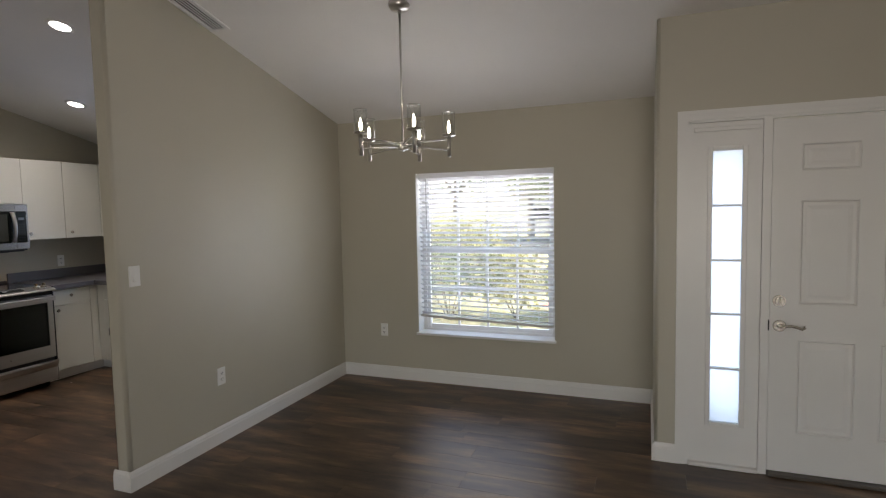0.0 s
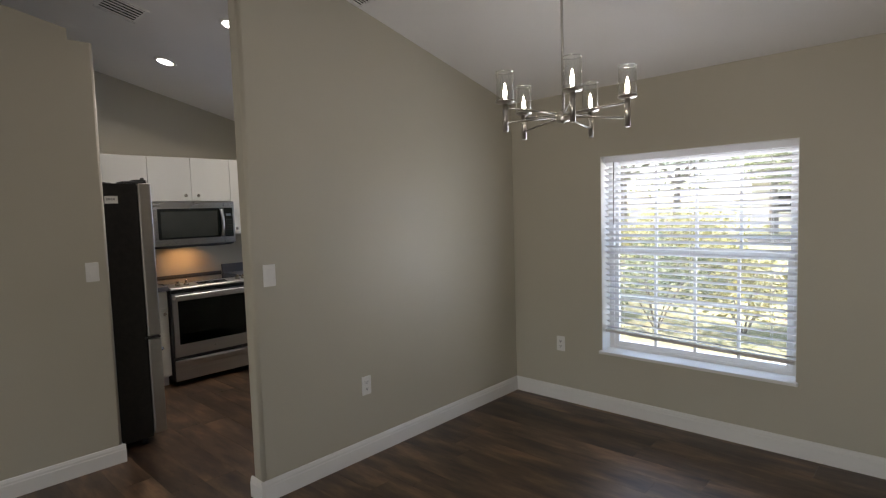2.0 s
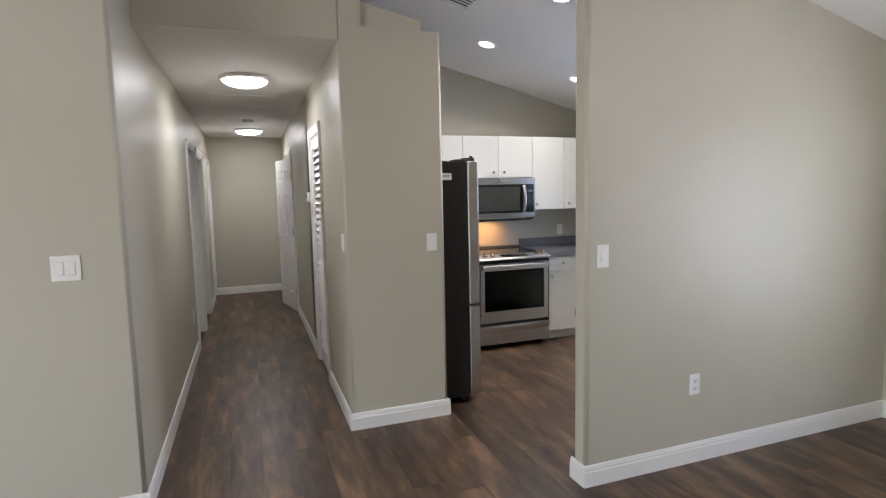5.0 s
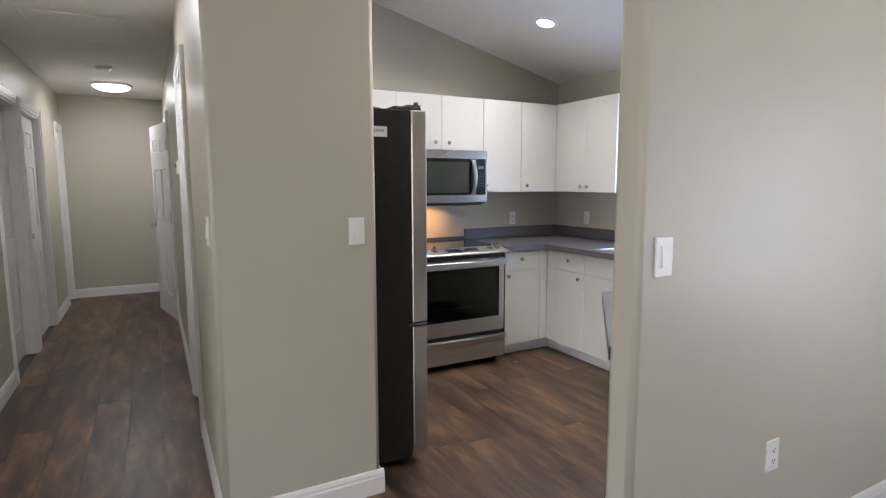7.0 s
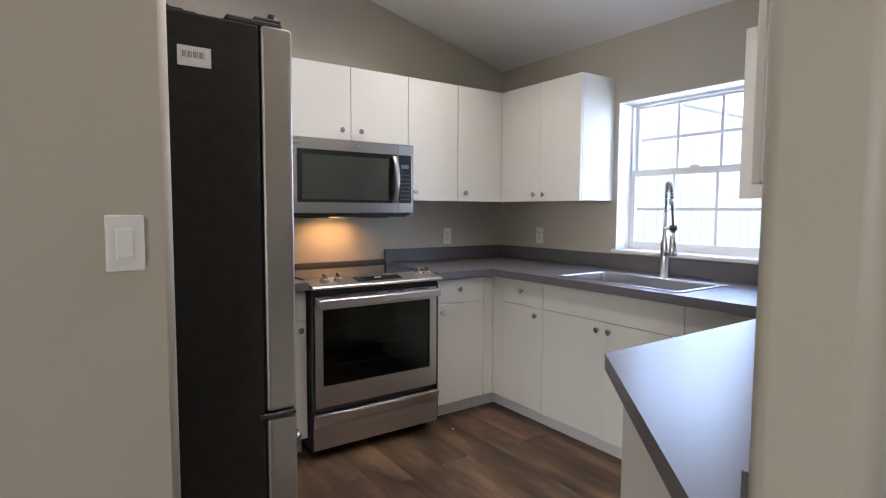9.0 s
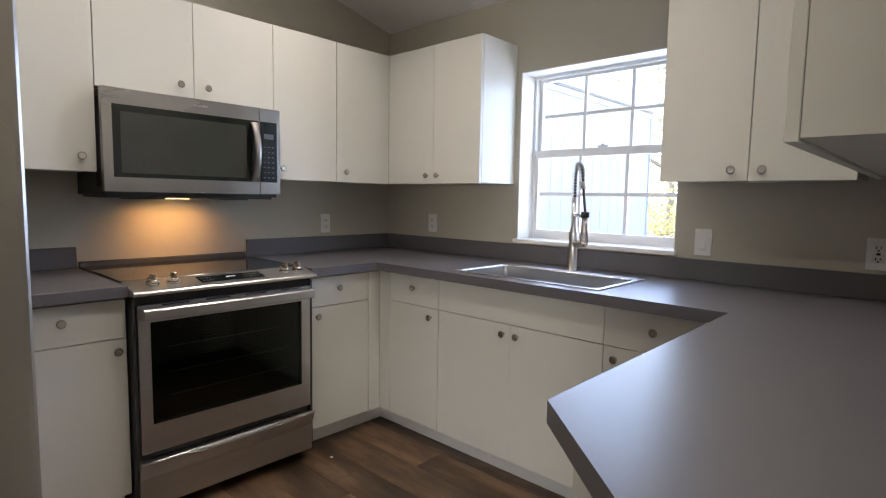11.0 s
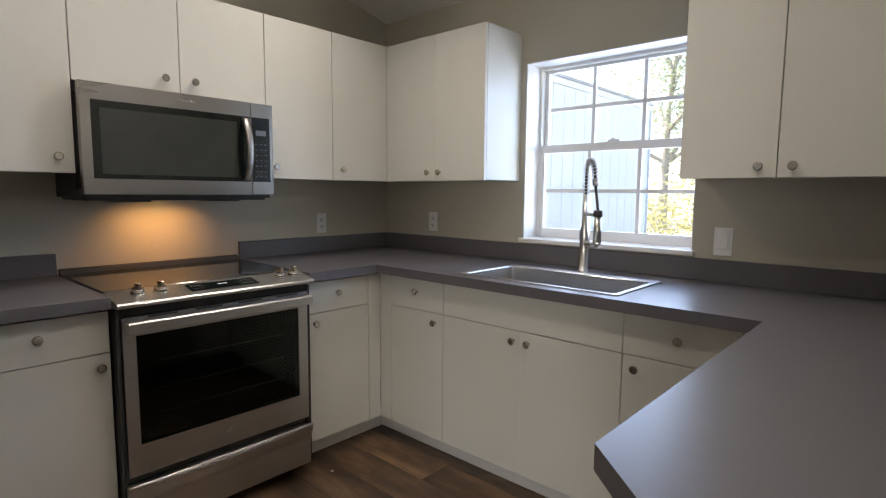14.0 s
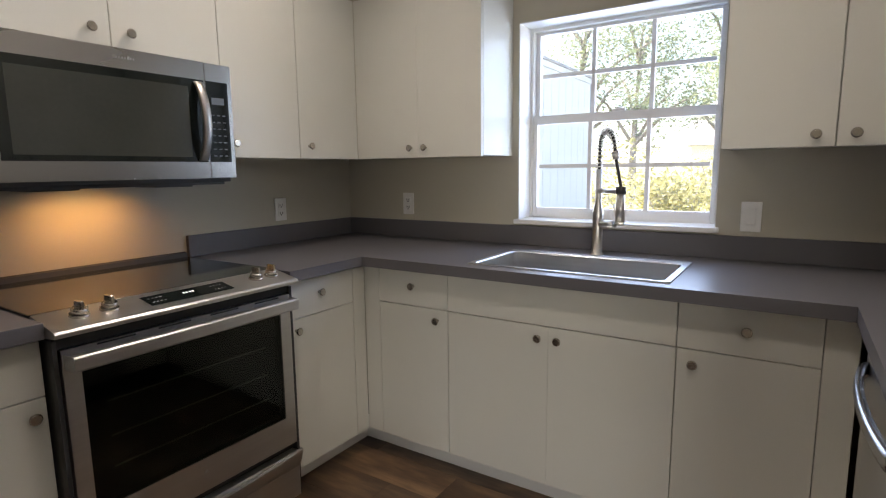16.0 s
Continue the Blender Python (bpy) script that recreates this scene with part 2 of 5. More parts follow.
def cyl(bm, a, b, r0, r1=None, seg=20, caps=True):
    a, b = Vector(a), Vector(b)
    r1 = r0 if r1 is None else r1
    q = (b - a).to_track_quat("Z", "Y")
    rings = []
    for c, r in ((a, r0), (b, r1)):
        rings.append([bm.verts.new(c + q @ Vector((r * math.cos(2 * math.pi * i / seg), r * math.sin(2 * math.pi * i / seg), 0))) for i in range(seg)])
    for i in range(seg):
        bm.faces.new((rings[0][i], rings[0][(i + 1) % seg], rings[1][(i + 1) % seg], rings[1][i])).smooth = True
    if caps:
        bm.faces.new(rings[0][::-1])
        bm.faces.new(rings[1])
    return bm


def lathe(bm, profile, centre=(0, 0, 0), seg=28):
    """Turns (radius, height) pairs round the z axis."""
    cx, cy, cz = centre
    rings = [[bm.verts.new((cx + r * math.cos(2 * math.pi * i / seg), cy + r * math.sin(2 * math.pi * i / seg), cz + h)) for i in range(seg)] for r, h in profile]
    for a, b in zip(rings, rings[1:]):
        for i in range(seg):
            bm.faces.new((a[i], a[(i + 1) % seg], b[(i + 1) % seg], b[i])).smooth = True
    return bm


def tube(bm, pts, r, seg=10, caps=True):
    pts = [Vector(p) for p in pts]
    rings = []
    for i, p in enumerate(pts):
        d = (pts[min(i + 1, len(pts) - 1)] - pts[max(i - 1, 0)]).normalized()
        side = d.cross(Vector((0, 0, 1)))
        if side.length < 0.05:
            side = d.cross(Vector((0, 1, 0)))
        side.normalize()
        up = side.cross(d)
        rings.append([bm.verts.new(p + r * (math.cos(2 * math.pi * k / seg) * side + math.sin(2 * math.pi * k / seg) * up)) for k in range(seg)])
    for a, b in zip(rings, rings[1:]):
        for k in range(seg):
            bm.faces.new((a[k], a[(k + 1) % seg], b[(k + 1) % seg], b[k])).smooth = True
    if caps:
        bm.faces.new(rings[0])
        bm.faces.new(rings[-1][::-1])
    return bm


def prism(bm, outline, axis, lo, hi):
    """A flat outline pushed along an axis: x takes (y, z) pairs, y takes (x, z), z takes (x, y)."""
    put = {"x": lambda p, d: (d, p[0], p[1]), "y": lambda p, d: (p[0], d, p[1]), "z": lambda p, d: (p[0], p[1], d)}[axis]
    a = [bm.verts.new(put(p, lo)) for p in outline]
    b = [bm.verts.new(put(p, hi)) for p in outline]
    n = len(outline)
    bm.faces.new(a)
    bm.faces.new(b[::-1])
    for i in range(n):
        bm.faces.new((a[i], b[i], b[(i + 1) % n], a[(i + 1) % n]))
    return bm


def finish(bm, mat, name):
    bmesh.ops.recalc_face_normals(bm, faces=bm.faces)
    me = bpy.data.meshes.new(name)
    bm.to_mesh(me)
    bm.free()
    me.materials.append(mat)
    return me


def part(name, bm, mat, parent, label=""):
    ob = new(name, finish(bm, mat, name))
    ob.parent = parent
    return tagged(ob, label)


def solid(name, bm, mat, label="", category="", kind="structure", m=None):
    ob = new(name, finish(bm, mat, name))
    if m is not None:
        ob.matrix_world = m
    return tagged(ob, label, category, "", kind)


def thing(name, m, label, category, group="", kind=""):
    ob = new(name)
    ob.empty_display_size = 0.05
    ob.matrix_world = m
    return tagged(ob, label, category, group, kind)


def B():
    return bmesh.new()


# ---------------------------------------------------------------- plan
EAVE, RISE = 2.33, 0.25            # ceiling height at the front wall, and its slope
NORTH = 5.10                       # inner face of the front wall
RIDGE = 0.5
WEST_K = -5.63                     # kitchen range wall
HALL_S, HALL_N, HALL_END, HALL_CEIL = 0.73, 1.83, -9.457, 2.46
PART_X0, PART_X1, PART_END = -2.665, -2.562, 2.815
STUB_X0, STUB_X1, STUB_END = -3.81, -3.70, 2.49
ENTRY_X, ENTRY_Y = 0.148, 4.111
EAST, SOUTH = 3.2, -4.0
LIVING_W = -3.143


def vault(y):
    return EAVE + RISE * (NORTH - max(y, RIDGE)) - RISE * max(0, RIDGE - y)


def bullnose(bm, corners, r=0.02):
    """Rounds the upright wall edges that stand at these places in plan."""
    edges = []
    for e in bm.edges:
        a, b = (v.co for v in e.verts)
        for x, y in corners:
            if abs(a.x - x) < 1e-4 and abs(b.x - x) < 1e-4 and abs(a.y - y) < 1e-4 and abs(b.y - y) < 1e-4:
                edges.append(e)
    if edges:
        r = bmesh.ops.bevel(bm, geom=edges, offset=r, segments=5, affect="EDGES", profile=0.5)
        for f in r["faces"]:
            f.smooth = True
    return bm


def wall_x(name, x0, x1, y0, y1, label, top=None, z0=0.0, round_at=()):
    """A wall along y between two faces, its top cut to the vault."""
    ys = [y0] + ([RIDGE] if y0 < RIDGE < y1 else []) + [y1]
    outline = [(y0, z0), (y1, z0)] + [(y, (vault(y) if top is None else top)) for y in reversed(ys)]
    return solid(name, bullnose(prism(B(), outline, "x", x0, x1), round_at), PAINT, label, "wall")


def wall_y(name, x0, x1, y0, y1, label, openings=(), top=None, z0=0.0, round_at=()):
    """A wall along x with openings (x0, x1, z0, z1) right through it."""
    bm = B()
    top = top if top is not None else max(vault(y0), vault(y1))
    cuts = sorted(openings)
    x = x0
    for a, b, lo, hi in cuts:
        if a > x:
            box(bm, x, a, y0, y1, z0, top)
        if lo > z0:
            box(bm, a, b, y0, y1, z0, lo)
        if hi < top:
            box(bm, a, b, y0, y1, hi, top)
        x = b
    if x < x1:
        box(bm, x, x1, y0, y1, z0, top)
    bmesh.ops.remove_doubles(bm, verts=bm.verts, dist=0.0005)
    bullnose(bm, round_at)
    return solid(name, bm, PAINT, label, "wall")


DW = (-1.80, -0.595, 0.425, 1.845)   # dining window opening
KW = (-4.552, -3.697, 1.015, 1.928)  # kitchen window opening
wall_y("wall_north", WEST_K - 0.12, ENTRY_X + 0.12, NORTH, NORTH + 0.2, "greige painted front wall with two window openings", (KW, DW), top=EAVE)
wall_x("wall_dining_east", ENTRY_X, ENTRY_X + 0.12, ENTRY_Y, NORTH, "greige painted short return wall beside the entry", round_at=((ENTRY_X, ENTRY_Y),))
wall_y("wall_entry", ENTRY_X + 0.12, EAST, ENTRY_Y, ENTRY_Y + 0.16, "greige painted entry wall round the front door", ((0.305, 1.68, 0.0, 2.0),), top=vault(ENTRY_Y))
wall_x("wall_partition", PART_X0, PART_X1, PART_END, NORTH, "greige painted partition between dining room and kitchen", round_at=((PART_X0, PART_END), (PART_X1, PART_END)))
wall_x("wall_kitchen_west", WEST_K - 0.12, WEST_K, HALL_N, NORTH, "greige painted kitchen wall behind the range")
bm = prism(B(), [(HALL_N, 0), (STUB_END, 0), (STUB_END, 2.545), (1.975, 2.545), (1.975, vault(1.975)), (HALL_N, vault(HALL_N))], "x", STUB_X0, STUB_X1)
bullnose(bm, ((STUB_X1, HALL_N), (STUB_X1, STUB_END), (STUB_X0, STUB_END)))
solid("wall_stub", bm, PAINT, "greige painted stub wall with a plant ledge on top", "wall")
bm = prism(B(), [(1.975, 2.545), (2.37, 2.545), (2.37, 2.615), (1.975, 2.70)], "x", STUB_X0 - 0.30, STUB_X1 - 0.03)
solid("wall_ledge", bm, PAINT, "low greige wall piece behind the plant ledge", "wall")
wall_x("wall_hall_header", STUB_X0, STUB_X1, HALL_S, HALL_N, "greige painted wall above the hallway opening", z0=HALL_CEIL + 0.003)
LOUVRE = (-5.33, -4.72, 0.0, 2.03)
BEDDOOR = (-8.33, -7.53, 0.0, 2.03)
LEFT1, CLOSET, LEFT2 = (-6.98, -6.22, 0.0, 2.03), (-8.00, -7.14, 0.0, 2.03), (-9.40, -9.06, 0.0, 2.03)
wall_y("wall_hall_north", HALL_END, STUB_X0, HALL_N, HALL_N + 0.11, "greige hallway wall with a louvred closet", (LOUVRE, BEDDOOR), top=vault(HALL_N))
wall_y("wall_hall_south", HALL_END, LIVING_W, HALL_S - 0.11, HALL_S, "greige hallway wall with three door openings", (LEFT1, CLOSET, LEFT2), top=vault(HALL_S), round_at=((LIVING_W, HALL_S),))
solid("wall_hall_end", box(B(), HALL_END - 0.12, HALL_END, HALL_S - 0.11, HALL_N + 0.11, 0, 2.8), PAINT, "greige hallway end wall", "wall")
wall_x("wall_living_west", LIVING_W - 0.12, LIVING_W, SOUTH, HALL_S - 0.11, "greige living room wall with switch and outlet")
wall_x("wall_living_east", EAST, EAST + 0.12, SOUTH, ENTRY_Y, "greige living room wall")
wall_y("wall_south", LIVING_W - 0.12, EAST + 0.12, SOUTH - 0.14, SOUTH, "greige living room wall with an assumed, unseen patio door opening", ((-1.0, 2.0, 0.0, 2.1),), top=vault(SOUTH) + 0.05)
# rooms behind the hallway doors, closed off
solid("wall_room_backs", box(box(B(), -9.3, -5.9, -0.85, -0.75, 0, 2.6), -9.3, -6.6, 2.85, 2.95, 0, 2.6), PAINT, "plain greige walls of the rooms off the hallway", "wall")

bm = prism(B(), [(NORTH + 0.2, EAVE - 0.05), (NORTH + 0.2, EAVE + 0.3), (RIDGE, vault(RIDGE) + 0.3), (SOUTH - 0.2, vault(SOUTH) + 0.25), (SOUTH - 0.2, vault(SOUTH - 0.2)), (RIDGE, vault(RIDGE)), (NORTH, EAVE)], "x", WEST_K - 0.2, EAST + 0.2)
solid("ceiling", bm, CEIL, "white painted vaulted ceiling", "ceiling")
solid("ceiling_hall", box(box(B(), HALL_END, STUB_X0, HALL_S, HALL_N, HALL_CEIL, HALL_CEIL + 0.05), STUB_X0, STUB_X1 - 0.003, HALL_S, HALL_N, HALL_CEIL, HALL_CEIL + 0.0025), CEIL, "white flat hallway ceiling", "ceiling")
solid("ceiling_rooms", box(box(B(), -9.5, -5.7, -0.9, HALL_S - 0.11, 2.46, 2.5), -9.5, WEST_K - 0.12, HALL_N + 0.11, 3.0, 2.46, 2.5), CEIL, "white flat ceilings of the rooms off the hallway", "ceiling")
floor = solid("floor", box(B(), HALL_END - 0.1, EAST + 0.1, SOUTH - 0.1, NORTH + 0.1, -0.12, -0.006), SUBFLOOR, "dark brown weathered vinyl plank floor", "floor")

# ---------------------------------------------------------------- baseboards
BASE_H = 0.112


def baseboard(a, b, normal, label="white painted moulded baseboard"):
    """Runs from a to b in plan, with its back on the wall and its face towards normal."""
    a, b, n = Vector((*a, 0)), Vector((*b, 0)), Vector((*normal, 0))
    prof = [(0, 0), (0.014, 0), (0.014, BASE_H - 0.035), (0.011, BASE_H - 0.028), (0.011, BASE_H - 0.018), (0.006, BASE_H - 0.004), (0.0, BASE_H)]
    bm = B()
    ends = [[bm.verts.new(p + n * (d + 0.001) + Vector((0, 0, h))) for d, h in prof] for p in (a, b)]
    k = len(prof)
    for i in range(k):
        bm.faces.new((ends[0][i], ends[0][(i + 1) % k], ends[1][(i + 1) % k], ends[1][i]))
    bm.faces.new(ends[0])
    bm.faces.new(ends[1][::-1])
    return solid("baseboard", bm, TRIM, label, "baseboard")


T = 0.014
baseboard((PART_X1, PART_END - T), (PART_X1, NORTH), (1, 0))
baseboard((PART_X0 - T, PART_END), (PART_X1, PART_END), (0, -1))
baseboard((PART_X1, NORTH), (ENTRY_X, NORTH), (0, -1))
baseboard((ENTRY_X, ENTRY_Y - T), (ENTRY_X, NORTH), (-1, 0))
baseboard((ENTRY_X, ENTRY_Y), (0.285, ENTRY_Y), (0, -1))
baseboard((1.75, ENTRY_Y), (EAST, ENTRY_Y), (0, -1))
baseboard((STUB_X1, HALL_N - T), (STUB_X1, STUB_END + T), (1, 0))
baseboard((STUB_X0, STUB_END), (STUB_X1, STUB_END), (0, 1))
for x0, x1 in ((-4.64, STUB_X1), (-7.45, -5.41), (HALL_END, -8.41)):
    baseboard((x0, HALL_N), (x1, HALL_N), (0, -1))
for x0, x1 in ((-6.14, LIVING_W), (-8.98, -8.08)):
    baseboard((x0, HALL_S), (x1, HALL_S), (0, 1))
baseboard((HALL_END, HALL_S), (HALL_END, HALL_N), (1, 0))
baseboard((LIVING_W, SOUTH), (LIVING_W, HALL_S + T), (1, 0))
baseboard((EAST, SOUTH), (EAST, ENTRY_Y), (-1, 0))

# ---------------------------------------------------------------- kitchen cabinets
# cabinet space: x along the width, the front faces -y at y = 0, depth towards +y


def knob(parent, x, z):
    bm = B()
    cyl(bm, (x, 0, z), (x, -0.012, z), 0.006, 0.005, 12)
    cyl(bm, (x, -0.012, z), (x, -0.022, z), 0.011, 0.0155, 16)
    cyl(bm, (x, -0.022, z), (x, -0.026, z), 0.0155, 0.012, 16)
    return part("knob", bm, DARK_NICKEL, parent, "brushed nickel knob")


def front(parent, name, x0, x1, z0, z1, knobs=(), left=0.0016, right=0.0016):
    """left and right: half of the joint towards the neighbouring front."""
    g = 0.0016
    d = part(name, box(B(), x0 + left, x1 - right, 0.0, 0.018, z0 + g, z1 - g, 0.0015), CABINET, parent)
    for kx, kz in knobs:
        knob(d, kx, kz)
    return d


def cabinet(name, m, w, z0, z1, depth, fronts, label, group, kick=False):
    """fronts: (name, x0, x1, z0, z1, knobs) in cabinet space."""
    c = thing(name, m, label, "cabinet", group)
    part("body", box(B(), 0.001, w - 0.001, 0.0195, depth, z0 + (0 if kick else 0.007), z1), CABINET, c)
    for f in fronts:
        front(c, *f)
    if kick:
        part("toe_kick", box(B(), 0, w, 0.092, 0.105, 0.001, z0), TRIM, c)
    return c


def facing_south(x0, y):
    return pose(x0, y, 0)


def facing_east(x, y0):
    return pose(x, y0, 0, 0, 0, 90)


def facing_west(x, y1):
    return pose(x, y1, 0, 0, 0, -90)


FX, FY = -5.005, 4.495             # base cabinet fronts: range side, window side
PX = -3.245                        # base fronts of the side by the partition
UX, UY, UP = -5.285, 4.795, -2.982  # upper cabinet fronts
KICK, DOOR_T, DRAW = 0.105, 0.712, 0.858
UB, UT = 1.325, 2.075
LOW, HIGH = "kitchen base cabinets", "kitchen wall cabinets"
base_d = 0.60

w = 3.275 - 2.82
cabinet("base_cabinet", facing_east(FX, 2.82), w, KICK, 0.868, base_d,
        [("drawer", 0, w, DOOR_T, DRAW, [(3.07 - 2.82, 0.797)]), ("door", 0, w, KICK, DOOR_T, [(w - 0.035, 0.666)])],
        "white slab-front base cabinet beside the range", LOW, True)
w = 4.42 - 4.045
cabinet("base_cabinet", facing_east(FX, 4.045), w, KICK, 0.868, base_d,
        [("drawer", 0.02, w, DOOR_T, DRAW, [(0.18, 0.796)]), ("door", 0.02, w, KICK, DOOR_T, [(0.053, 0.667)])],
        "narrow white base cabinet between range and corner", LOW, True)
cabinet("corner_filler", facing_east(FX + 0.001, 4.42), FY - 4.42 + 0.018, KICK, 0.868, 0.3,
        [("panel", 0, FY - 4.42 + 0.0004, KICK, DRAW, [], 0.0006, 0.0)], "white corner filler panel of the base cabinets", LOW)
w = 4.92 - 4.57
cabinet("base_cabinet", facing_south(-4.92, FY), w, KICK, 0.868, base_d - 0.01,
        [("drawer", 0, w, DOOR_T, DRAW, [(0.182, 0.797)]), ("door", 0, w, KICK, DOOR_T, [(w - 0.049, 0.667)])],
        "white base cabinet with drawer beside the sink unit", LOW, True)
cabinet("corner_filler", facing_south(FX + 0.0015, FY + 0.001), 5.005 - 4.92 - 0.0015, KICK, 0.868, 0.3,
        [("panel", -0.0012, 5.005 - 4.92 - 0.0015, KICK, DRAW, [], 0.0, 0.0006)], "white corner filler panel of the base cabinets", LOW, True)
w = 4.57 - 3.72
cabinet("sink_cabinet", facing_south(-4.57, FY), w, KICK, 0.70, base_d - 0.01,
        [("panel", 0, w, DOOR_T, DRAW, []), ("door", 0, w / 2, KICK, DOOR_T, [(w / 2 - 0.035, 0.668)], 0.0016, 0.0002), ("door", w / 2, w, KICK, DOOR_T, [(w / 2 + 0.038, 0.668)], 0.0002)],
        "white double-door sink base cabinet under the window", LOW, True)
w = 3.72 - 3.345
cabinet("base_cabinet", facing_south(-3.72, FY), w, KICK, 0.868, base_d - 0.01,
        [("drawer", 0, w, DOOR_T, DRAW, [(0.19, 0.793)]), ("door", 0, w, KICK, DOOR_T, [(0.05, 0.668)])],
        "white base cabinet with drawer beside the corner", LOW, True)
cabinet("corner_filler", facing_south(-3.345, FY + 0.001), 3.345 - 3.265, KICK, 0.868, 0.3,
        [("panel", 0, 3.345 - 3.265, KICK, DRAW, [], 0.0004, 0.0)], "white corner filler panel of the base cabinets", LOW, True)
corner_kick = thing("corner_kick", pose(0, 0, 0), "white toe kick board in the cabinet corner", "toe kick", LOW)
part("toe_kick", box(B(), FX - 0.105, FX - 0.092, 4.421, FY + 0.105, 0.001, KICK), TRIM, corner_kick)
part("toe_kick", box(B(), FX - 0.0915, FX + 0.001, FY + 0.092, FY + 0.105, 0.001, KICK), TRIM, corner_kick)
# diagonal end of the leg by the partition
endp = thing("end_panel", pose(0, 0, 0), "white end panel of the counter by the doorway", "cabinet", LOW)
part("panel", prism(B(), [(PX, 3.43), (PX, 3.635), (PX + 0.02, 3.635), (PX + 0.02, 3.44), (PART_X0 - 0.003, 2.878), (PART_X0 - 0.003, 2.852)], "z", 0.001, 0.868), CABINET, endp)
cabinet("corner_filler", facing_west(PX, FY - 0.001), 0.253, KICK, 0.868, 0.5,
        [("panel", 0, 0.253, KICK, DRAW, [])], "white filler panel between dishwasher and corner", LOW)

# wall cabinets
w = 3.275 - 2.87
cabinet("wall_cabinet", facing_east(UX, 2.87), w, UB, UT, 0.345, [("door", 0, w, UB, UT, [(w - 0.055, 1.385)])], "white slab-door wall cabinet beside the microwave", HIGH)
w = 4.043 - 3.275
cabinet("wall_cabinet", facing_east(UX, 3.275), w, 1.66, UT, 0.345,
        [("door", 0, w / 2, 1.66, UT, [(3.597 - 3.275, 1.715)]), ("door", w / 2, w, 1.66, UT, [(0.44, 1.715)])], "short white wall cabinet above the microwave", HIGH)
w = UY - 4.043
cabinet("wall_cabinet", facing_east(UX, 4.043), w, UB, UT, 0.345,
        [("door", 0, 0.377, UB, UT, [(0.04, 1.382)]), ("door", 0.377, w, UB, UT, [(0.43, 1.382)], 0.0016, 0.0003)], "white two-door wall cabinet in the corner", HIGH)
w = 5.285 - 4.582
cabinet("wall_cabinet", facing_south(-5.285, UY), w, UB, UT, NORTH - UY - 0.001,
        [("door", 0.0, 0.372, UB, UT, [(0.331, 1.371)], 0.0003, 0.0002), ("door", 0.372, w, UB, UT, [(0.412, 1.371)], 0.0002)], "white two-door wall cabinet beside the window", HIGH)
w = 3.662 - 3.033
cabinet("wall_cabinet", facing_south(-3.662, UY), w, UB, UT, NORTH - UY - 0.001,
        [("door", 0, w / 2, UB, UT, [(w / 2 - 0.052, 1.365)]), ("door", w / 2, w, UB, UT, [(w / 2 + 0.048, 1.365)])], "white two-door wall cabinet by the sink", HIGH)
w = UY - 3.472
cabinet("wall_cabinet", facing_west(UP, UY), w, UB, UT, UP * -1 - 2.667,
        [("door", 0.03, w / 2, UB, UT, [(w / 2 - 0.05, 1.37)]), ("door", w / 2, w, UB, UT, [(w / 2 + 0.05, 1.37)])], "white wall cabinet above the side counter", HIGH)

# ---------------------------------------------------------------- worktop
CT, CB = 0.910, 0.869
wt = thing("worktop", pose(0, 0, 0), "dark grey laminate U-shaped worktop with low backsplash", "worktop")
SX0, SX1, SY0, SY1 = -4.485, -3.748, 4.500, 4.925   # sink rim
EX, EY, EP = -4.962, 4.437, -3.285
bm = B()
hx0, hx1, hy0, hy1 = SX0 + 0.015, SX1 - 0.015, SY0 + 0.015, SY1 - 0.015
box(bm, WEST_K + 0.002, EX, 4.048, EY, CB, CT)
box(bm, WEST_K + 0.002, hx0, EY, NORTH - 0.002, CB, CT)
box(bm, hx0, hx1, EY, hy0, CB, CT)
box(bm, hx0, hx1, hy1, NORTH - 0.002, CB, CT)
box(bm, hx1, PART_X0 - 0.002, EY, NORTH - 0.002, CB, CT)
prism(bm, [(EP, 3.405), (EP, EY), (PART_X0 - 0.002, EY), (PART_X0 - 0.002, 2.822)], "z", CB, CT)
bmesh.ops.remove_doubles(bm, verts=bm.verts, dist=0.0005)
part("countertop", bm, COUNTER, wt)
part("side_countertop", box(B(), WEST_K + 0.002, EX, 2.82, 3.272, CB, CT, 0.001), COUNTER, wt)
BS = 1.003
part("backsplash", box(B(), WEST_K + 0.001, WEST_K + 0.021, 4.062, NORTH - 0.022, CT + 0.001, BS, 0.001), COUNTER, wt)
part("backsplash", box(B(), WEST_K + 0.001, PART_X0 - 0.022, NORTH - 0.021, NORTH - 0.001, CT + 0.001, BS, 0.001), COUNTER, wt)
part("backsplash", box(B(), PART_X0 - 0.021, PART_X0 - 0.001, 2.86, NORTH - 0.022, CT + 0.001, BS, 0.001), COUNTER, wt)
part("backsplash", box(B(), WEST_K + 0.001, WEST_K + 0.021, 2.82, 3.265, CT + 0.001, BS, 0.001), COUNTER, wt)

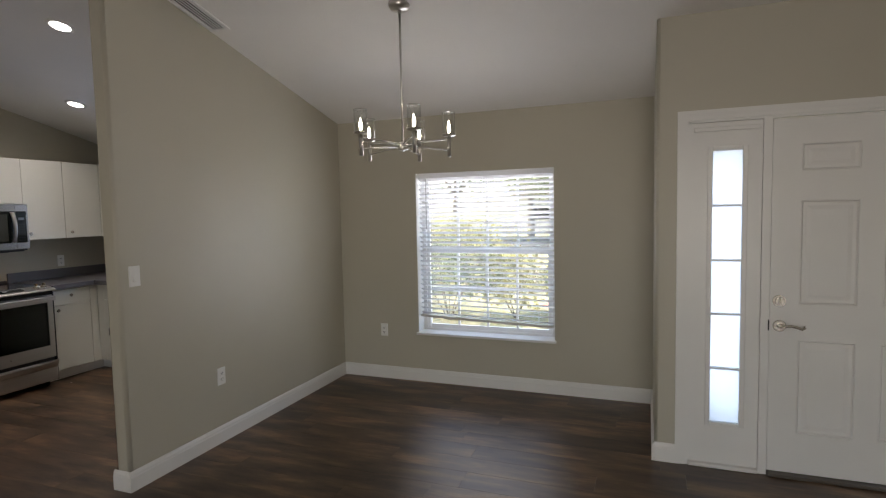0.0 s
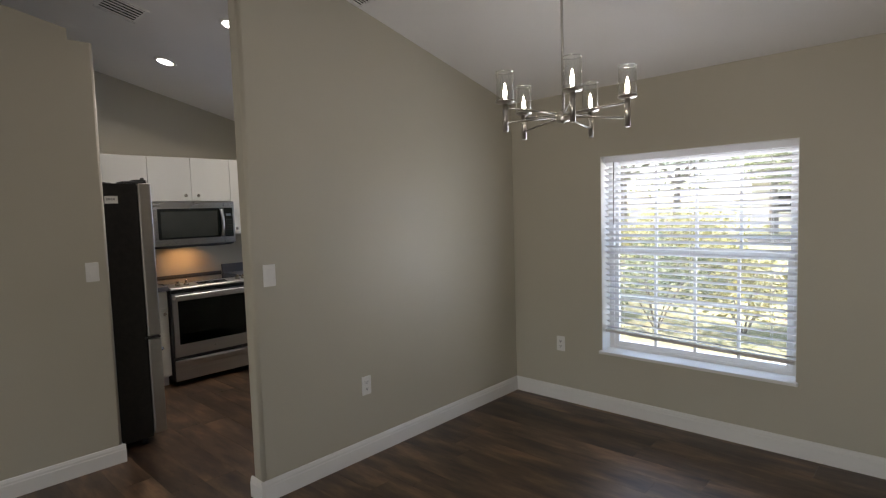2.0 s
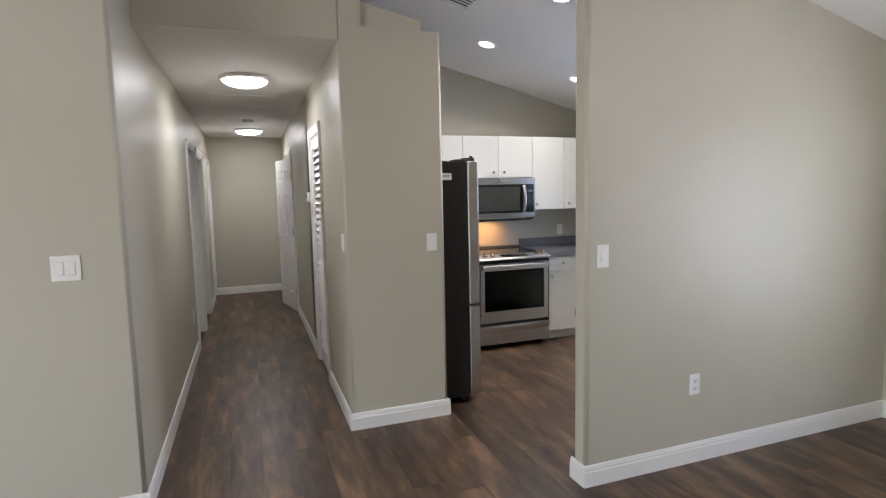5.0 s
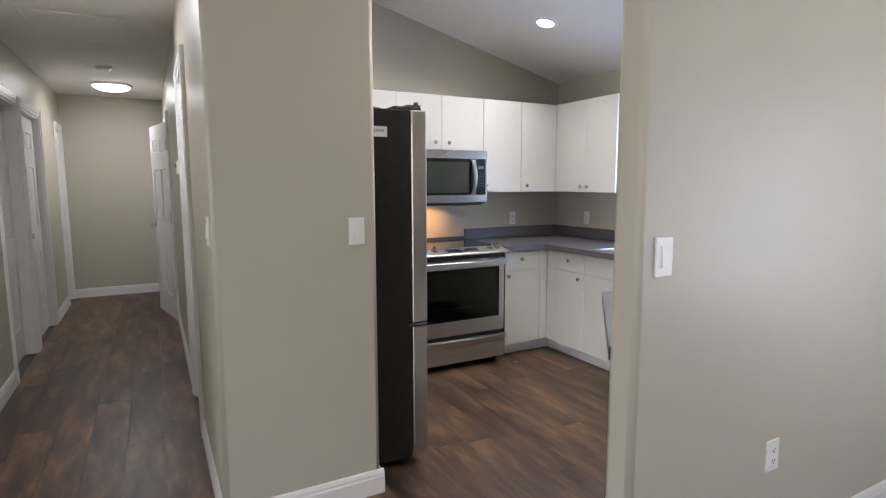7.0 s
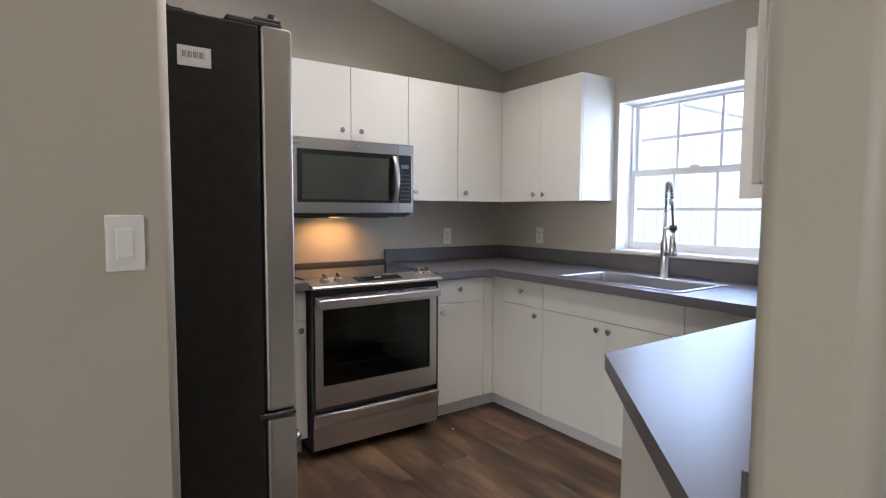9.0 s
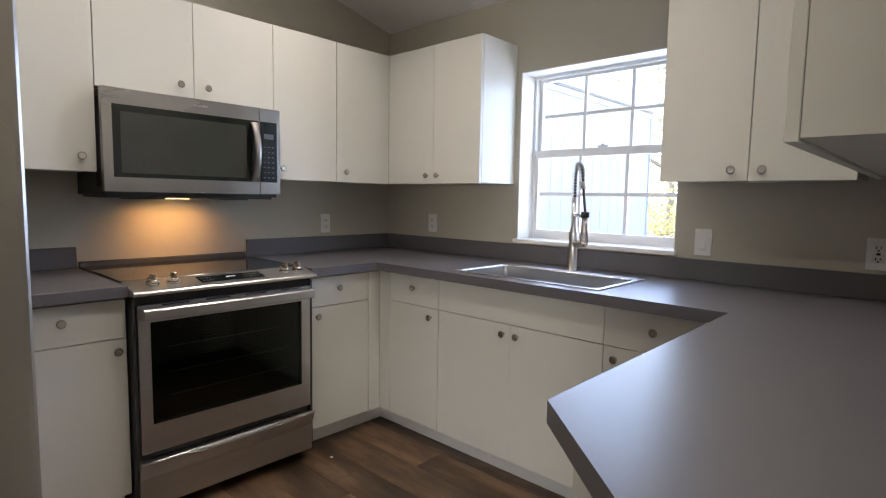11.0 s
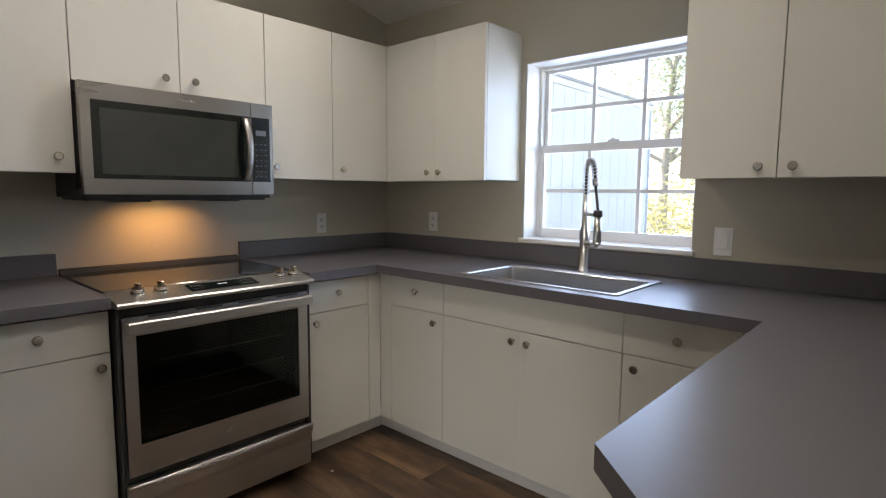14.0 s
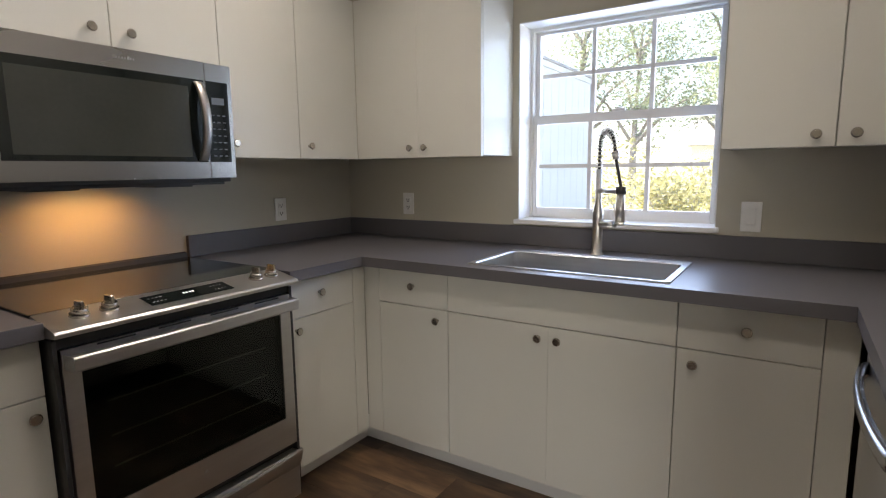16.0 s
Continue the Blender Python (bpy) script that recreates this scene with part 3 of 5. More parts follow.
# ---------------------------------------------------------------- refrigerator
def refrigerator():
    r = thing("refrigerator", pose(-4.19, 2.314, 0), "black-sided stainless bottom-freezer refrigerator beside the doorway", "refrigerator")
    body = part("body", box(B(), -0.345, 0.345, -0.35, 0.405, 0.045, 1.735, 0.006, 2), BLACK, r)
    part("gasket", box(B(), -0.335, 0.335, 0.4055, 0.4115, 0.07, 1.725), SHADOW_GAP, r)
    for name, z0, z1 in (("door", 0.724, 1.738), ("freezer_door", 0.06, 0.706)):
        d = part(name, box(B(), -0.346, 0.347, 0.412, 0.492, z0, z1, 0.012, 3), STEEL, r)
        y, x = 0.520, 0.29
        if name == "door":
            pts = [(-0.29, 0.49, 0.84), (-0.29, y, 0.86), (-0.29, y + 0.008, 1.1), (-0.29, y, 1.40), (-0.29, 0.49, 1.42)]
        else:
            pts = [(-x, 0.49, 0.61), (-x + 0.02, y, 0.61), (0, y + 0.012, 0.61), (x - 0.02, y, 0.61), (x, 0.49, 0.61)]
        part("handle", tube(B(), pts, 0.011, 10), STEEL_M, d, "curved steel handle")
    bm = B()
    box(bm, 0.20, 0.335, 0.33, 0.47, 1.736, 1.752, 0.004)
    cyl(bm, (0.315, 0.45, 1.74), (0.315, 0.45, 1.775), 0.014, 0.011, 14)
    box(bm, 0.24, 0.33, 0.40, 0.47, 1.752, 1.762, 0.003)
    part("hinge_cover", bm, DARK, r)
    bm = B()
    for i in range(12):
        box(bm, 0.13, 0.335, -0.10 + i * 0.03, -0.068 + i * 0.03, 1.735, 1.737 + 0.014 * math.sin(math.pi * (i + 0.5) / 12))
    part("top_cover", bm, DARK, r)
    bm = B()
    box(bm, 0.27, 0.352, 0.39, 0.488, 0.708, 0.722, 0.003)
    part("middle_hinge", bm, DARK, r, "dark hinge between the doors")
    tag = part("sticker", box(B(), 0.3452, 0.3462, 0.215, 0.29, 1.608, 1.655), PLATE, body, "white paper sticker")
    bm = B()
    for i in range(11):
        box(bm, 0.3463, 0.3466, 0.229 + i * 0.0045, 0.2252 + i * 0.0045 + 0.001 * (i % 3), 1.628, 1.643)
    part("printed_bars", bm, material("grey_ink", (0.3, 0.3, 0.3), 0.6), body, "dark printed bars")
    for x, y in ((-0.3, -0.3), (0.3, -0.3), (-0.3, 0.36), (0.3, 0.36)):
        part("foot", cyl(B(), (x, y, 0.001), (x, y, 0.046), 0.02, 0.02, 12), DARK, r)
    return r


refrigerator()


# ---------------------------------------------------------------- range
def kitchen_range():
    r = thing("range", facing_east(-4.945, 3.279), "stainless slide-in electric range with black glass door", "range")
    W = 0.758
    part("body", box(B(), 0.002, W - 0.002, 0.035, 0.62, 0.05, 0.862, 0.002), DARK, r)
    part("cooktop", box(B(), -0.006, W + 0.006, 0.10, 0.645, 0.9115, 0.917, 0.002), BLACK_GLOSS, r, "black glass cooktop")
    bm = B()
    prism(bm, [(0.645, 0.905), (0.678, 0.905), (0.678, 0.934), (0.668, 0.938), (0.652, 0.934)], "x", -0.006, W + 0.006)
    part("rear_trim", bm, DARK, r)
    panel = part("control_panel", prism(B(), [(-0.030, 0.874), (-0.032, 0.884), (-0.026, 0.890), (0.10, 0.916), (0.108, 0.916), (0.108, 0.868), (0.034, 0.868)], "x", -0.004, W + 0.004), STEEL_H, r)

    def up(y):
        return 0.890 + (y + 0.026) * 0.206
    for x in (0.085, 0.160, 0.640, 0.705):
        y = 0.045
        bm = B()
        base = Vector((x, y, up(y)))
        n = Vector((0, -0.2, 0.98))
        cyl(bm, base, base + n * 0.007, 0.0245, 0.0235, 24)
        cyl(bm, base + n * 0.009, base + n * 0.022, 0.0205, 0.0190, 24)
        part("dial_ring", cyl(B(), base + n * 0.0065, base + n * 0.0095, 0.0180, 0.0180, 20), DARK, panel, "dark ring under the dial")
        k = B()
        part("dial", bm, DARK_NICKEL, panel, "brushed steel dial")
        box(k, x - 0.0055, x + 0.0055, y - 0.023, y + 0.014, up(y) + 0.017, up(y) + 0.040, 0.002)
        part("dial_grip", k, DARK_NICKEL, panel, "raised dial grip")
    bm = B()
    prism(bm, [(0.005, up(0.005) + 0.0008), (0.072, up(0.072) + 0.0008), (0.072, up(0.072) + 0.0018), (0.005, up(0.005) + 0.0018)], "x", 0.255, 0.525)
    part("display", bm, BLACK_GLOSS, panel, "black touch display")
    bm = B()
    for i in range(16):
        x, row = 0.268 + (i % 8) * 0.0115 + (0.17 if i % 8 > 3 else 0) * 0.9, i // 8
        y = 0.022 + row * 0.028
        prism(bm, [(y, up(y) + 0.0022), (y + 0.004, up(y + 0.004) + 0.0022), (y + 0.004, up(y + 0.004) + 0.0026), (y, up(y) + 0.0026)], "x", x, x + 0.006)
    part("display_marks", bm, material("grey_touch_marks", (0.30, 0.30, 0.30), 0.4), panel, "small pale touch marks")["kind"] = "stuff"
    bm = B()
    for i in range(4):
        y = 0.040
        prism(bm, [(y, up(y) + 0.0022), (y + 0.010, up(y + 0.010) + 0.0022), (y + 0.010, up(y + 0.010) + 0.0026), (y, up(y) + 0.0026)], "x", 0.372 + i * 0.009 + (0.003 if i > 1 else 0), 0.378 + i * 0.009 + (0.003 if i > 1 else 0))
    part("clock_digits", bm, FROST, panel, "lit clock digits")
    part("vent_band", box(B(), 0.004, W - 0.004, 0.010, 0.0345, 0.836, 0.867, 0.002), BLACK, r, "black recessed vent band")
    # oven door with its window
    d = part("oven_door", B(), STEEL_H, r)
    bm = B()
    x0, x1, z0, z1, a, b, c, e = 0.016, W - 0.014, 0.268, 0.834, 0.058, W - 0.058, 0.376, 0.768
    box(bm, x0, a, 0, 0.034, z0, z1)
    box(bm, b, x1, 0, 0.034, z0, z1)
    box(bm, a, b, 0, 0.034, z0, c)
    box(bm, a, b, 0, 0.034, e, z1)
    bmesh.ops.remove_doubles(bm, verts=bm.verts, dist=0.0005)
    bmesh.ops.recalc_face_normals(bm, faces=bm.faces)
    bm.to_mesh(d.data)
    bm.free()
    part("oven_window", box(B(), a, b, 0.003, 0.008, c, e), OVEN_GLASS, d, "dark oven window glass")
    bm = B()
    for z in (0.47, 0.56, 0.66):
        box(bm, a + 0.06, b - 0.06, 0.013, 0.017, z, z + 0.004)
    part("oven_rack", bm, NICKEL, d)
    bm = B()
    n = 14
    prof = [(0.0, 0.0), (-0.022, 0.0), (-0.026, 0.004), (-0.027, 0.034), (-0.022, 0.039), (0.0, 0.039)]
    rings = []
    for i in range(n + 1):
        s = i / n
        bow = 0.030 + 0.004 * math.sin(math.pi * s)
        if i in (0, n):
            bow = 0.004
        if i in (1, n - 1):
            bow = 0.030
        x = 0.018 + (W - 0.036) * (s if 1 < i < n - 1 else (0 if i <= 1 else 1))
        if i == 1:
            x += 0.004
        if i == n - 1:
            x -= 0.004
        rings.append([bm.verts.new((x, -bow + p[0] * (0.3 if i in (0, n) else 1), 0.787 + p[1])) for p in prof])
    for r0, r1 in zip(rings, rings[1:]):
        for k in range(6):
            bm.faces.new((r0[k], r0[(k + 1) % 6], r1[(k + 1) % 6], r1[k]))
    bm.faces.new(rings[0])
    bm.faces.new(rings[-1][::-1])
    part("handle", bm, STEEL_H, d, "broad brushed steel handle")
    for x in (0.10, 0.265, 0.43, 0.595):
        part("vent_slot", box(B(), x, x + 0.10, -0.0006, 0.004, 0.8275, 0.8325), SHADOW_GAP, d)
    bm = B()
    cyl(bm, (W / 2, 0.0, 0.322), (W / 2, -0.002, 0.322), 0.015, 0.015, 28)
    cyl(bm, (W / 2, -0.002, 0.322), (W / 2, -0.003, 0.322), 0.011, 0.009, 28)
    part("badge", bm, STEEL_H, d, "round steel badge")
    # storage drawer with a scooped grip
    dr = part("drawer", box(B(), 0.006, W - 0.006, 0.0, 0.034, 0.052, 0.232, 0.002), STEEL_H, r)
    bm = B()
    rows = []
    for i in range(15):
        s = i / 14
        dip = 0.018 * math.sin(math.pi * s) ** 0.7
        x = 0.006 + (W - 0.012) * s
        rows.append([bm.verts.new(q) for q in ((x, 0.0, 0.170), (x, -0.012, 0.200 - dip), (x, -0.022, 0.232 - dip), (x, -0.022, 0.241 - dip), (x, -0.014, 0.243 - dip), (x, 0.0, 0.236 - dip))])
    for r0, r1 in zip(rows, rows[1:]):
        for k in range(6):
            bm.faces.new((r0[k], r0[(k + 1) % 6], r1[(k + 1) % 6], r1[k]))
    bm.faces.new(rows[0])
    bm.faces.new(rows[-1][::-1])
    part("drawer_grip", bm, STEEL_H, dr, "curved steel drawer grip")
    part("side_seam", box(B(), 0.0, 0.010, 0.004, 0.03, 0.05, 0.86), DARK, r)
    part("side_seam", box(B(), W - 0.010, W, 0.004, 0.03, 0.05, 0.86), DARK, r)
    for x in (0.05, W - 0.05):
        for y in (0.09, 0.57):
            part("foot", cyl(B(), (x, y, 0.001), (x, y, 0.051), 0.018, 0.018, 10), DARK, r)
    return r


kitchen_range()


# ---------------------------------------------------------------- microwave
def microwave():
    r = thing("microwave", facing_east(-5.217, 3.279), "stainless over-the-range microwave with dark glass door", "microwave")
    W = 0.758
    part("body", box(B(), 0.004, W - 0.004, 0.03, 0.405, 1.236, 1.650, 0.003), DARK, r)
    d = part("door", B(), STEEL_M, r)
    bm = B()
    x0, x1, z0, z1, a, b, c, e = 0.0, 0.650, 1.250, 1.654, 0.034, 0.628, 1.308, 1.592
    box(bm, x0, a, 0, 0.034, z0, z1)
    box(bm, b, x1, 0, 0.034, z0, z1)
    box(bm, a, b, 0, 0.034, z0, c)
    box(bm, a, b, 0, 0.034, e, z1)
    bmesh.ops.remove_doubles(bm, verts=bm.verts, dist=0.0005)
    bmesh.ops.recalc_face_normals(bm, faces=bm.faces)
    bm.to_mesh(d.data)
    bm.free()
    part("door_glass", box(B(), a, b + 0.018, -0.001, 0.010, c, e, 0.001), BLACK_GLOSS, d, "black door glass")
    part("window_mesh", box(B(), 0.062, 0.585, -0.0016, -0.0011, 1.325, 1.565), material("smoky_window", (0.040, 0.044, 0.038), 0.12, vary=0.1, scale=5), d, "smoky grey window")
    bm = B()
    rows = []
    for i in range(15):
        s = i / 14
        z = 1.312 + 0.272 * s
        bow = -0.008 - 0.040 * math.sin(math.pi * s) ** 0.8
        rows.append([bm.verts.new(q) for q in ((0.607, bow + 0.008, z), (0.607, bow, z), (0.613, bow - 0.004, z), (0.631, bow - 0.004, z), (0.637, bow, z), (0.637, bow + 0.008, z))])
    for r0, r1 in zip(rows, rows[1:]):
        for k in range(6):
            bm.faces.new((r0[k], r0[(k + 1) % 6], r1[(k + 1) % 6], r1[k])).smooth = True
    bm.faces.new(rows[0])
    bm.faces.new(rows[-1][::-1])
    part("handle", bm, STEEL, d, "bowed steel handle")
    bm = B()
    for i, wd in enumerate((0.010, 0.006, 0.004, 0.006, 0.005, 0.008, 0.005, 0.004)):
        box(bm, 0.345 + i * 0.0088, 0.345 + i * 0.0088 + wd * 0.85, -0.0009, 0.0005, 1.622, 1.629 + (0.003 if i in (0, 5) else 0))
    part("maker_mark", bm, STEEL, d, "small grey maker mark")
    f = part("control_frame", box(B(), 0.652, W, 0, 0.034, 1.250, 1.654, 0.002), STEEL_M, r)
    part("control_glass", box(B(), 0.655, W - 0.018, -0.0015, 0.002, 1.308, 1.592), BLACK_GLOSS, f, "black control panel")
    part("display", box(B(), 0.672, 0.722, -0.0023, -0.0016, 1.512, 1.536), material("grey_display", (0.13, 0.15, 0.17), 0.2), f, "grey display")
    bm = B()
    for i in range(21):
        x, z = 0.668 + (i % 3) * 0.022, 1.328 + (i // 3) * 0.024
        box(bm, x, x + 0.012, -0.0021, -0.0016, z, z + 0.004)
    part("button_marks", bm, material("dim_marks", (0.10, 0.10, 0.10), 0.4), f, "dim button marks")["kind"] = "stuff"
    bm = B()
    box(bm, 0.02, W - 0.02, 0.05, 0.39, 1.226, 1.2365)
    for x in (0.12, 0.5):
        box(bm, x, x + 0.14, 0.10, 0.24, 1.220, 1.227, 0.002)
    part("underside", bm, DARK, r)
    part("task_lamp_lens", box(B(), 0.32, 0.44, 0.30, 0.36, 1.2215, 1.2255), glow("warm_lens", (1.0, 0.62, 0.25), 0.8), r, "warm lit lamp lens")
    part("indicator", box(B(), 0.377, 0.3795, -0.0012, 0.0, 1.2525, 1.2545), PLATE, d, "tiny pale indicator")
    part("side_vent", box(B(), -0.001, 0.0035, 0.04, 0.10, 1.27, 1.62), SHADOW_GAP, r)
    return r


microwave()
lamp("microwave_task_lamp", "AREA", look((-5.50, 3.66, 1.217), (-5.62, 3.66, 0.9)), 0.17, (1.0, 0.49, 0.16), size=0.30, size_y=0.08, spread=radians(125))


# ---------------------------------------------------------------- dishwasher, sink, faucet
def dishwasher():
    r = thing("dishwasher", facing_west(-3.278, 4.24), "stainless dishwasher under the side counter", "dishwasher")
    part("body", box(B(), 0.003, 0.597, 0.03, 0.58, 0.10, 0.862), DARK, r)
    d = part("door", box(B(), 0.003, 0.597, 0.0, 0.029, 0.115, 0.858, 0.004, 2), STEEL, r)
    part("top_edge", box(B(), 0.004, 0.596, 0.002, 0.028, 0.8585, 0.866), BLACK, d, "black control edge")
    pts = []
    for i in range(13):
        s = i / 12
        pts.append((0.05 + 0.50 * s, -0.004 - 0.028 * math.sin(math.pi * s) ** 0.6, 0.828))
    bm = B()
    rows = [[bm.verts.new((x, y + dy, z + dz)) for dy, dz in ((0.006, -0.014), (-0.006, -0.014), (-0.010, 0), (-0.006, 0.014), (0.006, 0.014))] for x, y, z in pts]
    for r0, r1 in zip(rows, rows[1:]):
        for k in range(5):
            bm.faces.new((r0[k], r0[(k + 1) % 5], r1[(k + 1) % 5], r1[k])).smooth = True
    bm.faces.new(rows[0])
    bm.faces.new(rows[-1][::-1])
    part("handle", bm, STEEL_M, d, "bowed steel handle")
    part("toe_panel", box(B(), 0.003, 0.597, 0.06, 0.08, 0.002, 0.10), DARK, r)
    return r


dishwasher()


def sink():
    r = thing("sink", pose((SX0 + SX1) / 2, (SY0 + SY1) / 2, CT), "stainless steel drop-in single-bowl sink", "sink")
    hx, hy = (SX1 - SX0) / 2, (SY1 - SY0) / 2
    bm = B()

    def loop(ax, ay, cy, z, rad):
        vs = []
        for cx, cyy, a0 in ((ax - rad, ay - rad, 0), (-ax + rad, ay - rad, 90), (-ax + rad, -ay + rad, 180), (ax - rad, -ay + rad, 270)):
            for k in range(5):
                a = radians(a0 + k * 22.5)
                vs.append(bm.verts.new((cx + rad * math.cos(a), cy + cyy + rad * math.sin(a), z)))
        return vs
    loops = [loop(hx, hy, 0, 0.0005, 0.012), loop(hx - 0.001, hy - 0.001, 0, 0.0045, 0.012), loop(hx - 0.022, hy - 0.035, -0.018, 0.0045, 0.022),
             loop(hx - 0.026, hy - 0.039, -0.018, 0.0, 0.022), loop(hx - 0.030, hy - 0.043, -0.018, -0.19, 0.03), loop(hx - 0.05, hy - 0.063, -0.018, -0.205, 0.04)]
    for a, b in zip(loops, loops[1:]):
        n = len(a)
        for i in range(n):
            bm.faces.new((a[i], a[(i + 1) % n], b[(i + 1) % n], b[i]))
    bm.faces.new(loops[-1])
    part("bowl", bm, STEEL_H, r)
    bm = B()
    cyl(bm, (0, 0, -0.204), (0, 0, -0.200), 0.042, 0.042, 28)
    cyl(bm, (0, 0, -0.200), (0, 0, -0.198), 0.030, 0.026, 28)
    part("drain", bm, NICKEL, r, "round steel drain")
    return r


sink()


def faucet():
    x, y = -4.12, 4.952
    r = thing("faucet", pose(x, y, CT), "brushed steel spring-neck kitchen faucet", "faucet")
    d = Vector((0.152, -0.150, 0)).normalized()
    part("base", lathe(B(), [(0.0, 0.0), (0.027, 0.0), (0.027, 0.006), (0.0215, 0.010), (0.0205, 0.14), (0.0225, 0.150), (0.0225, 0.178), (0.0135, 0.215), (0.0135, 0.355), (0.0, 0.355)], seg=24), NICKEL, r)
    # spring arc, then the bare hose slanting down to the spray head
    R, off = 0.061, 0.172
    arc = [Vector((0, 0, 0.355 + 0.09 * i / 4)) for i in range(4)]
    for i in range(13):
        a = math.pi * i / 12
        arc.append(d * (R - R * math.cos(a)) + Vector((0, 0, 0.445 + R * math.sin(a) * 1.1 - 0.035 * (i / 12) ** 2)))
    end = arc[-1]
    hose = arc + [end.lerp(d * off + Vector((0, 0, 0.285)), i / 5) for i in range(1, 6)]
    part("hose", tube(B(), hose, 0.0062, 10), DARK, r, "dark flexible hose")
    part("hose_ferrule", cyl(B(), end + Vector((0, 0, 0.006)), end + (hose[-1] - end) * 0.16, 0.0145, 0.0125, 16), NICKEL, r, "steel ferrule")
    bm = B()
    turns, per = 24, 10
    length = len(arc) - 1
    coil = []
    for i in range(turns * per + 1):
        u = i / (turns * per) * length
        k = min(int(u), length - 1)
        p = arc[k].lerp(arc[k + 1], u - k)
        t = (arc[k + 1] - arc[k]).normalized()
        s = Vector((-d.y, d.x, 0))
        n = t.cross(s)
        a = 2 * math.pi * i / per
        coil.append(p + 0.0135 * (math.cos(a) * s + math.sin(a) * n))
    part("spring", tube(bm, coil, 0.0024, 5), NICKEL, r, "steel coil spring")
    h = d * off
    part("spray_head", cyl(cyl(B(), h + Vector((0, 0, 0.262)), h + Vector((0, 0, 0.15)), 0.0150, 0.0180, 18), h + Vector((0, 0, 0.15)), h + Vector((0, 0, 0.142)), 0.0180, 0.0165, 18), NICKEL, r, "steel pull-down spray head")
    part("spray_collar", cyl(B(), h + Vector((0, 0, 0.262)), h + Vector((0, 0, 0.288)), 0.0195, 0.0185, 18), DARK, r, "dark collar")
    part("dock_arm", tube(B(), [Vector((0, 0, 0.268)), h * 0.5 + Vector((0, 0, 0.268)), h * 0.92 + Vector((0, 0, 0.268))], 0.009, 8), NICKEL, r)
    e = Vector((0.92, -0.39, 0)).normalized()
    valve = part("valve_body", cyl(B(), Vector((0, 0, 0.128)), e * 0.085 + Vector((0, 0, 0.136)), 0.0150, 0.0150, 16), NICKEL, r)
    part("lever", tube(B(), [e * 0.085 + Vector((0, 0, 0.130)), e * 0.098 + Vector((0, 0, 0.140)), e * 0.092 + Vector((0, 0, 0.165)), e * 0.076 + Vector((0, 0, 0.215))], 0.0048, 10), NICKEL, valve, "slim steel lever")
    return r


faucet()


# ---------------------------------------------------------------- switches and outlets
def wall_plate(kind, m, label, wide=0.07):
    """Faces -y at its own y = 0; z is its middle."""
    r = thing(kind, m, label, "outlet" if "outlet" in kind else "switch")
    part("plate", box(B(), -wide / 2, wide / 2, -0.006, 0.0, -0.0575, 0.0575, 0.003, 2), PLATE, r)
    n = max(1, round(wide / 0.07))
    for i in range(n):
        cx = (i - (n - 1) / 2) * 0.046
        if "outlet" in kind:
            for z in ((0.02, -0.02) if kind == "outlet" else (0,)):
                s = part("socket", box(B(), cx - 0.0165, cx + 0.0165, -0.0082, -0.005, z - 0.0145, z + 0.0145, 0.003, 2) if kind == "outlet" else box(B(), cx - 0.0165, cx + 0.0165, -0.0082, -0.005, -0.033, 0.033, 0.002), PLATE, r)
                bm = B()
                for zz in ((z,) if kind == "outlet" else (0.02, -0.02)):
                    box(bm, cx - 0.0085, cx - 0.0052, -0.0086, -0.0080, zz - 0.003, zz + 0.007)
                    box(bm, cx + 0.0052, cx + 0.0085, -0.0086, -0.0080, zz - 0.002, zz + 0.007)
                    cyl(bm, (cx, -0.0080, zz - 0.0075), (cx, -0.0086, zz - 0.0075), 0.0033, 0.0033, 10)
                if kind != "outlet":
                    box(bm, cx - 0.006, cx + 0.006, -0.0088, -0.0080, -0.004, 0.004)
                part("slots", bm, SHADOW_GAP, s)
        else:
            bm = B()
            box(bm, cx - 0.0165, cx + 0.0165, -0.0075, -0.005, -0.0335, 0.0335, 0.001)
            part("surround", bm, PLATE, r)
            part("rocker", prism(B(), [(-0.0074, -0.030), (-0.0125, -0.028), (-0.0085, 0.028), (-0.0074, 0.030)], "x", cx - 0.0125, cx + 0.0125), PLATE, r)
    bm = B()
    for z in (0.046, -0.046):
        cyl(bm, (0, -0.0058, z), (0, -0.0066, z), 0.003, 0.003, 8)
    part("screws", bm, PLATE, r)["kind"] = "stuff"
    return r


SW, OU = "white plastic rocker light switch", "white plastic duplex outlet"
wall_plate("light_switch", pose(PART_X1, 2.911, 1.189, 0, 0, 90), SW + " on the greige partition")
wall_plate("light_switch", pose(STUB_X1, 2.398, 1.198, 0, 0, 90), SW + " on the greige stub wall")
wall_plate("light_switch", pose(LIVING_W, 0.486, 1.222, 0, 0, 90), "white plastic double rocker switch plate", 0.116)
wall_plate("light_switch", pose(-3.79, HALL_N, 1.215), SW + " inside the hallway")
wall_plate("outlet", pose(PART_X1, 3.518, 0.444, 0, 0, 90), OU + " low on the partition")
wall_plate("outlet", pose(LIVING_W, 0.027, 0.447, 0, 0, 90), OU + " low on the living room wall")
wall_plate("outlet", pose(-2.14, NORTH, 0.445), OU + " below the dining window")
wall_plate("outlet", pose(WEST_K, 4.581, 1.081, 0, 0, 90), OU + " above the backsplash")
wall_plate("outlet", pose(-5.202, NORTH, 1.091), OU + " beside the kitchen corner")
wall_plate("light_switch", pose(-3.577, NORTH, 1.078), SW + " beside the kitchen window")
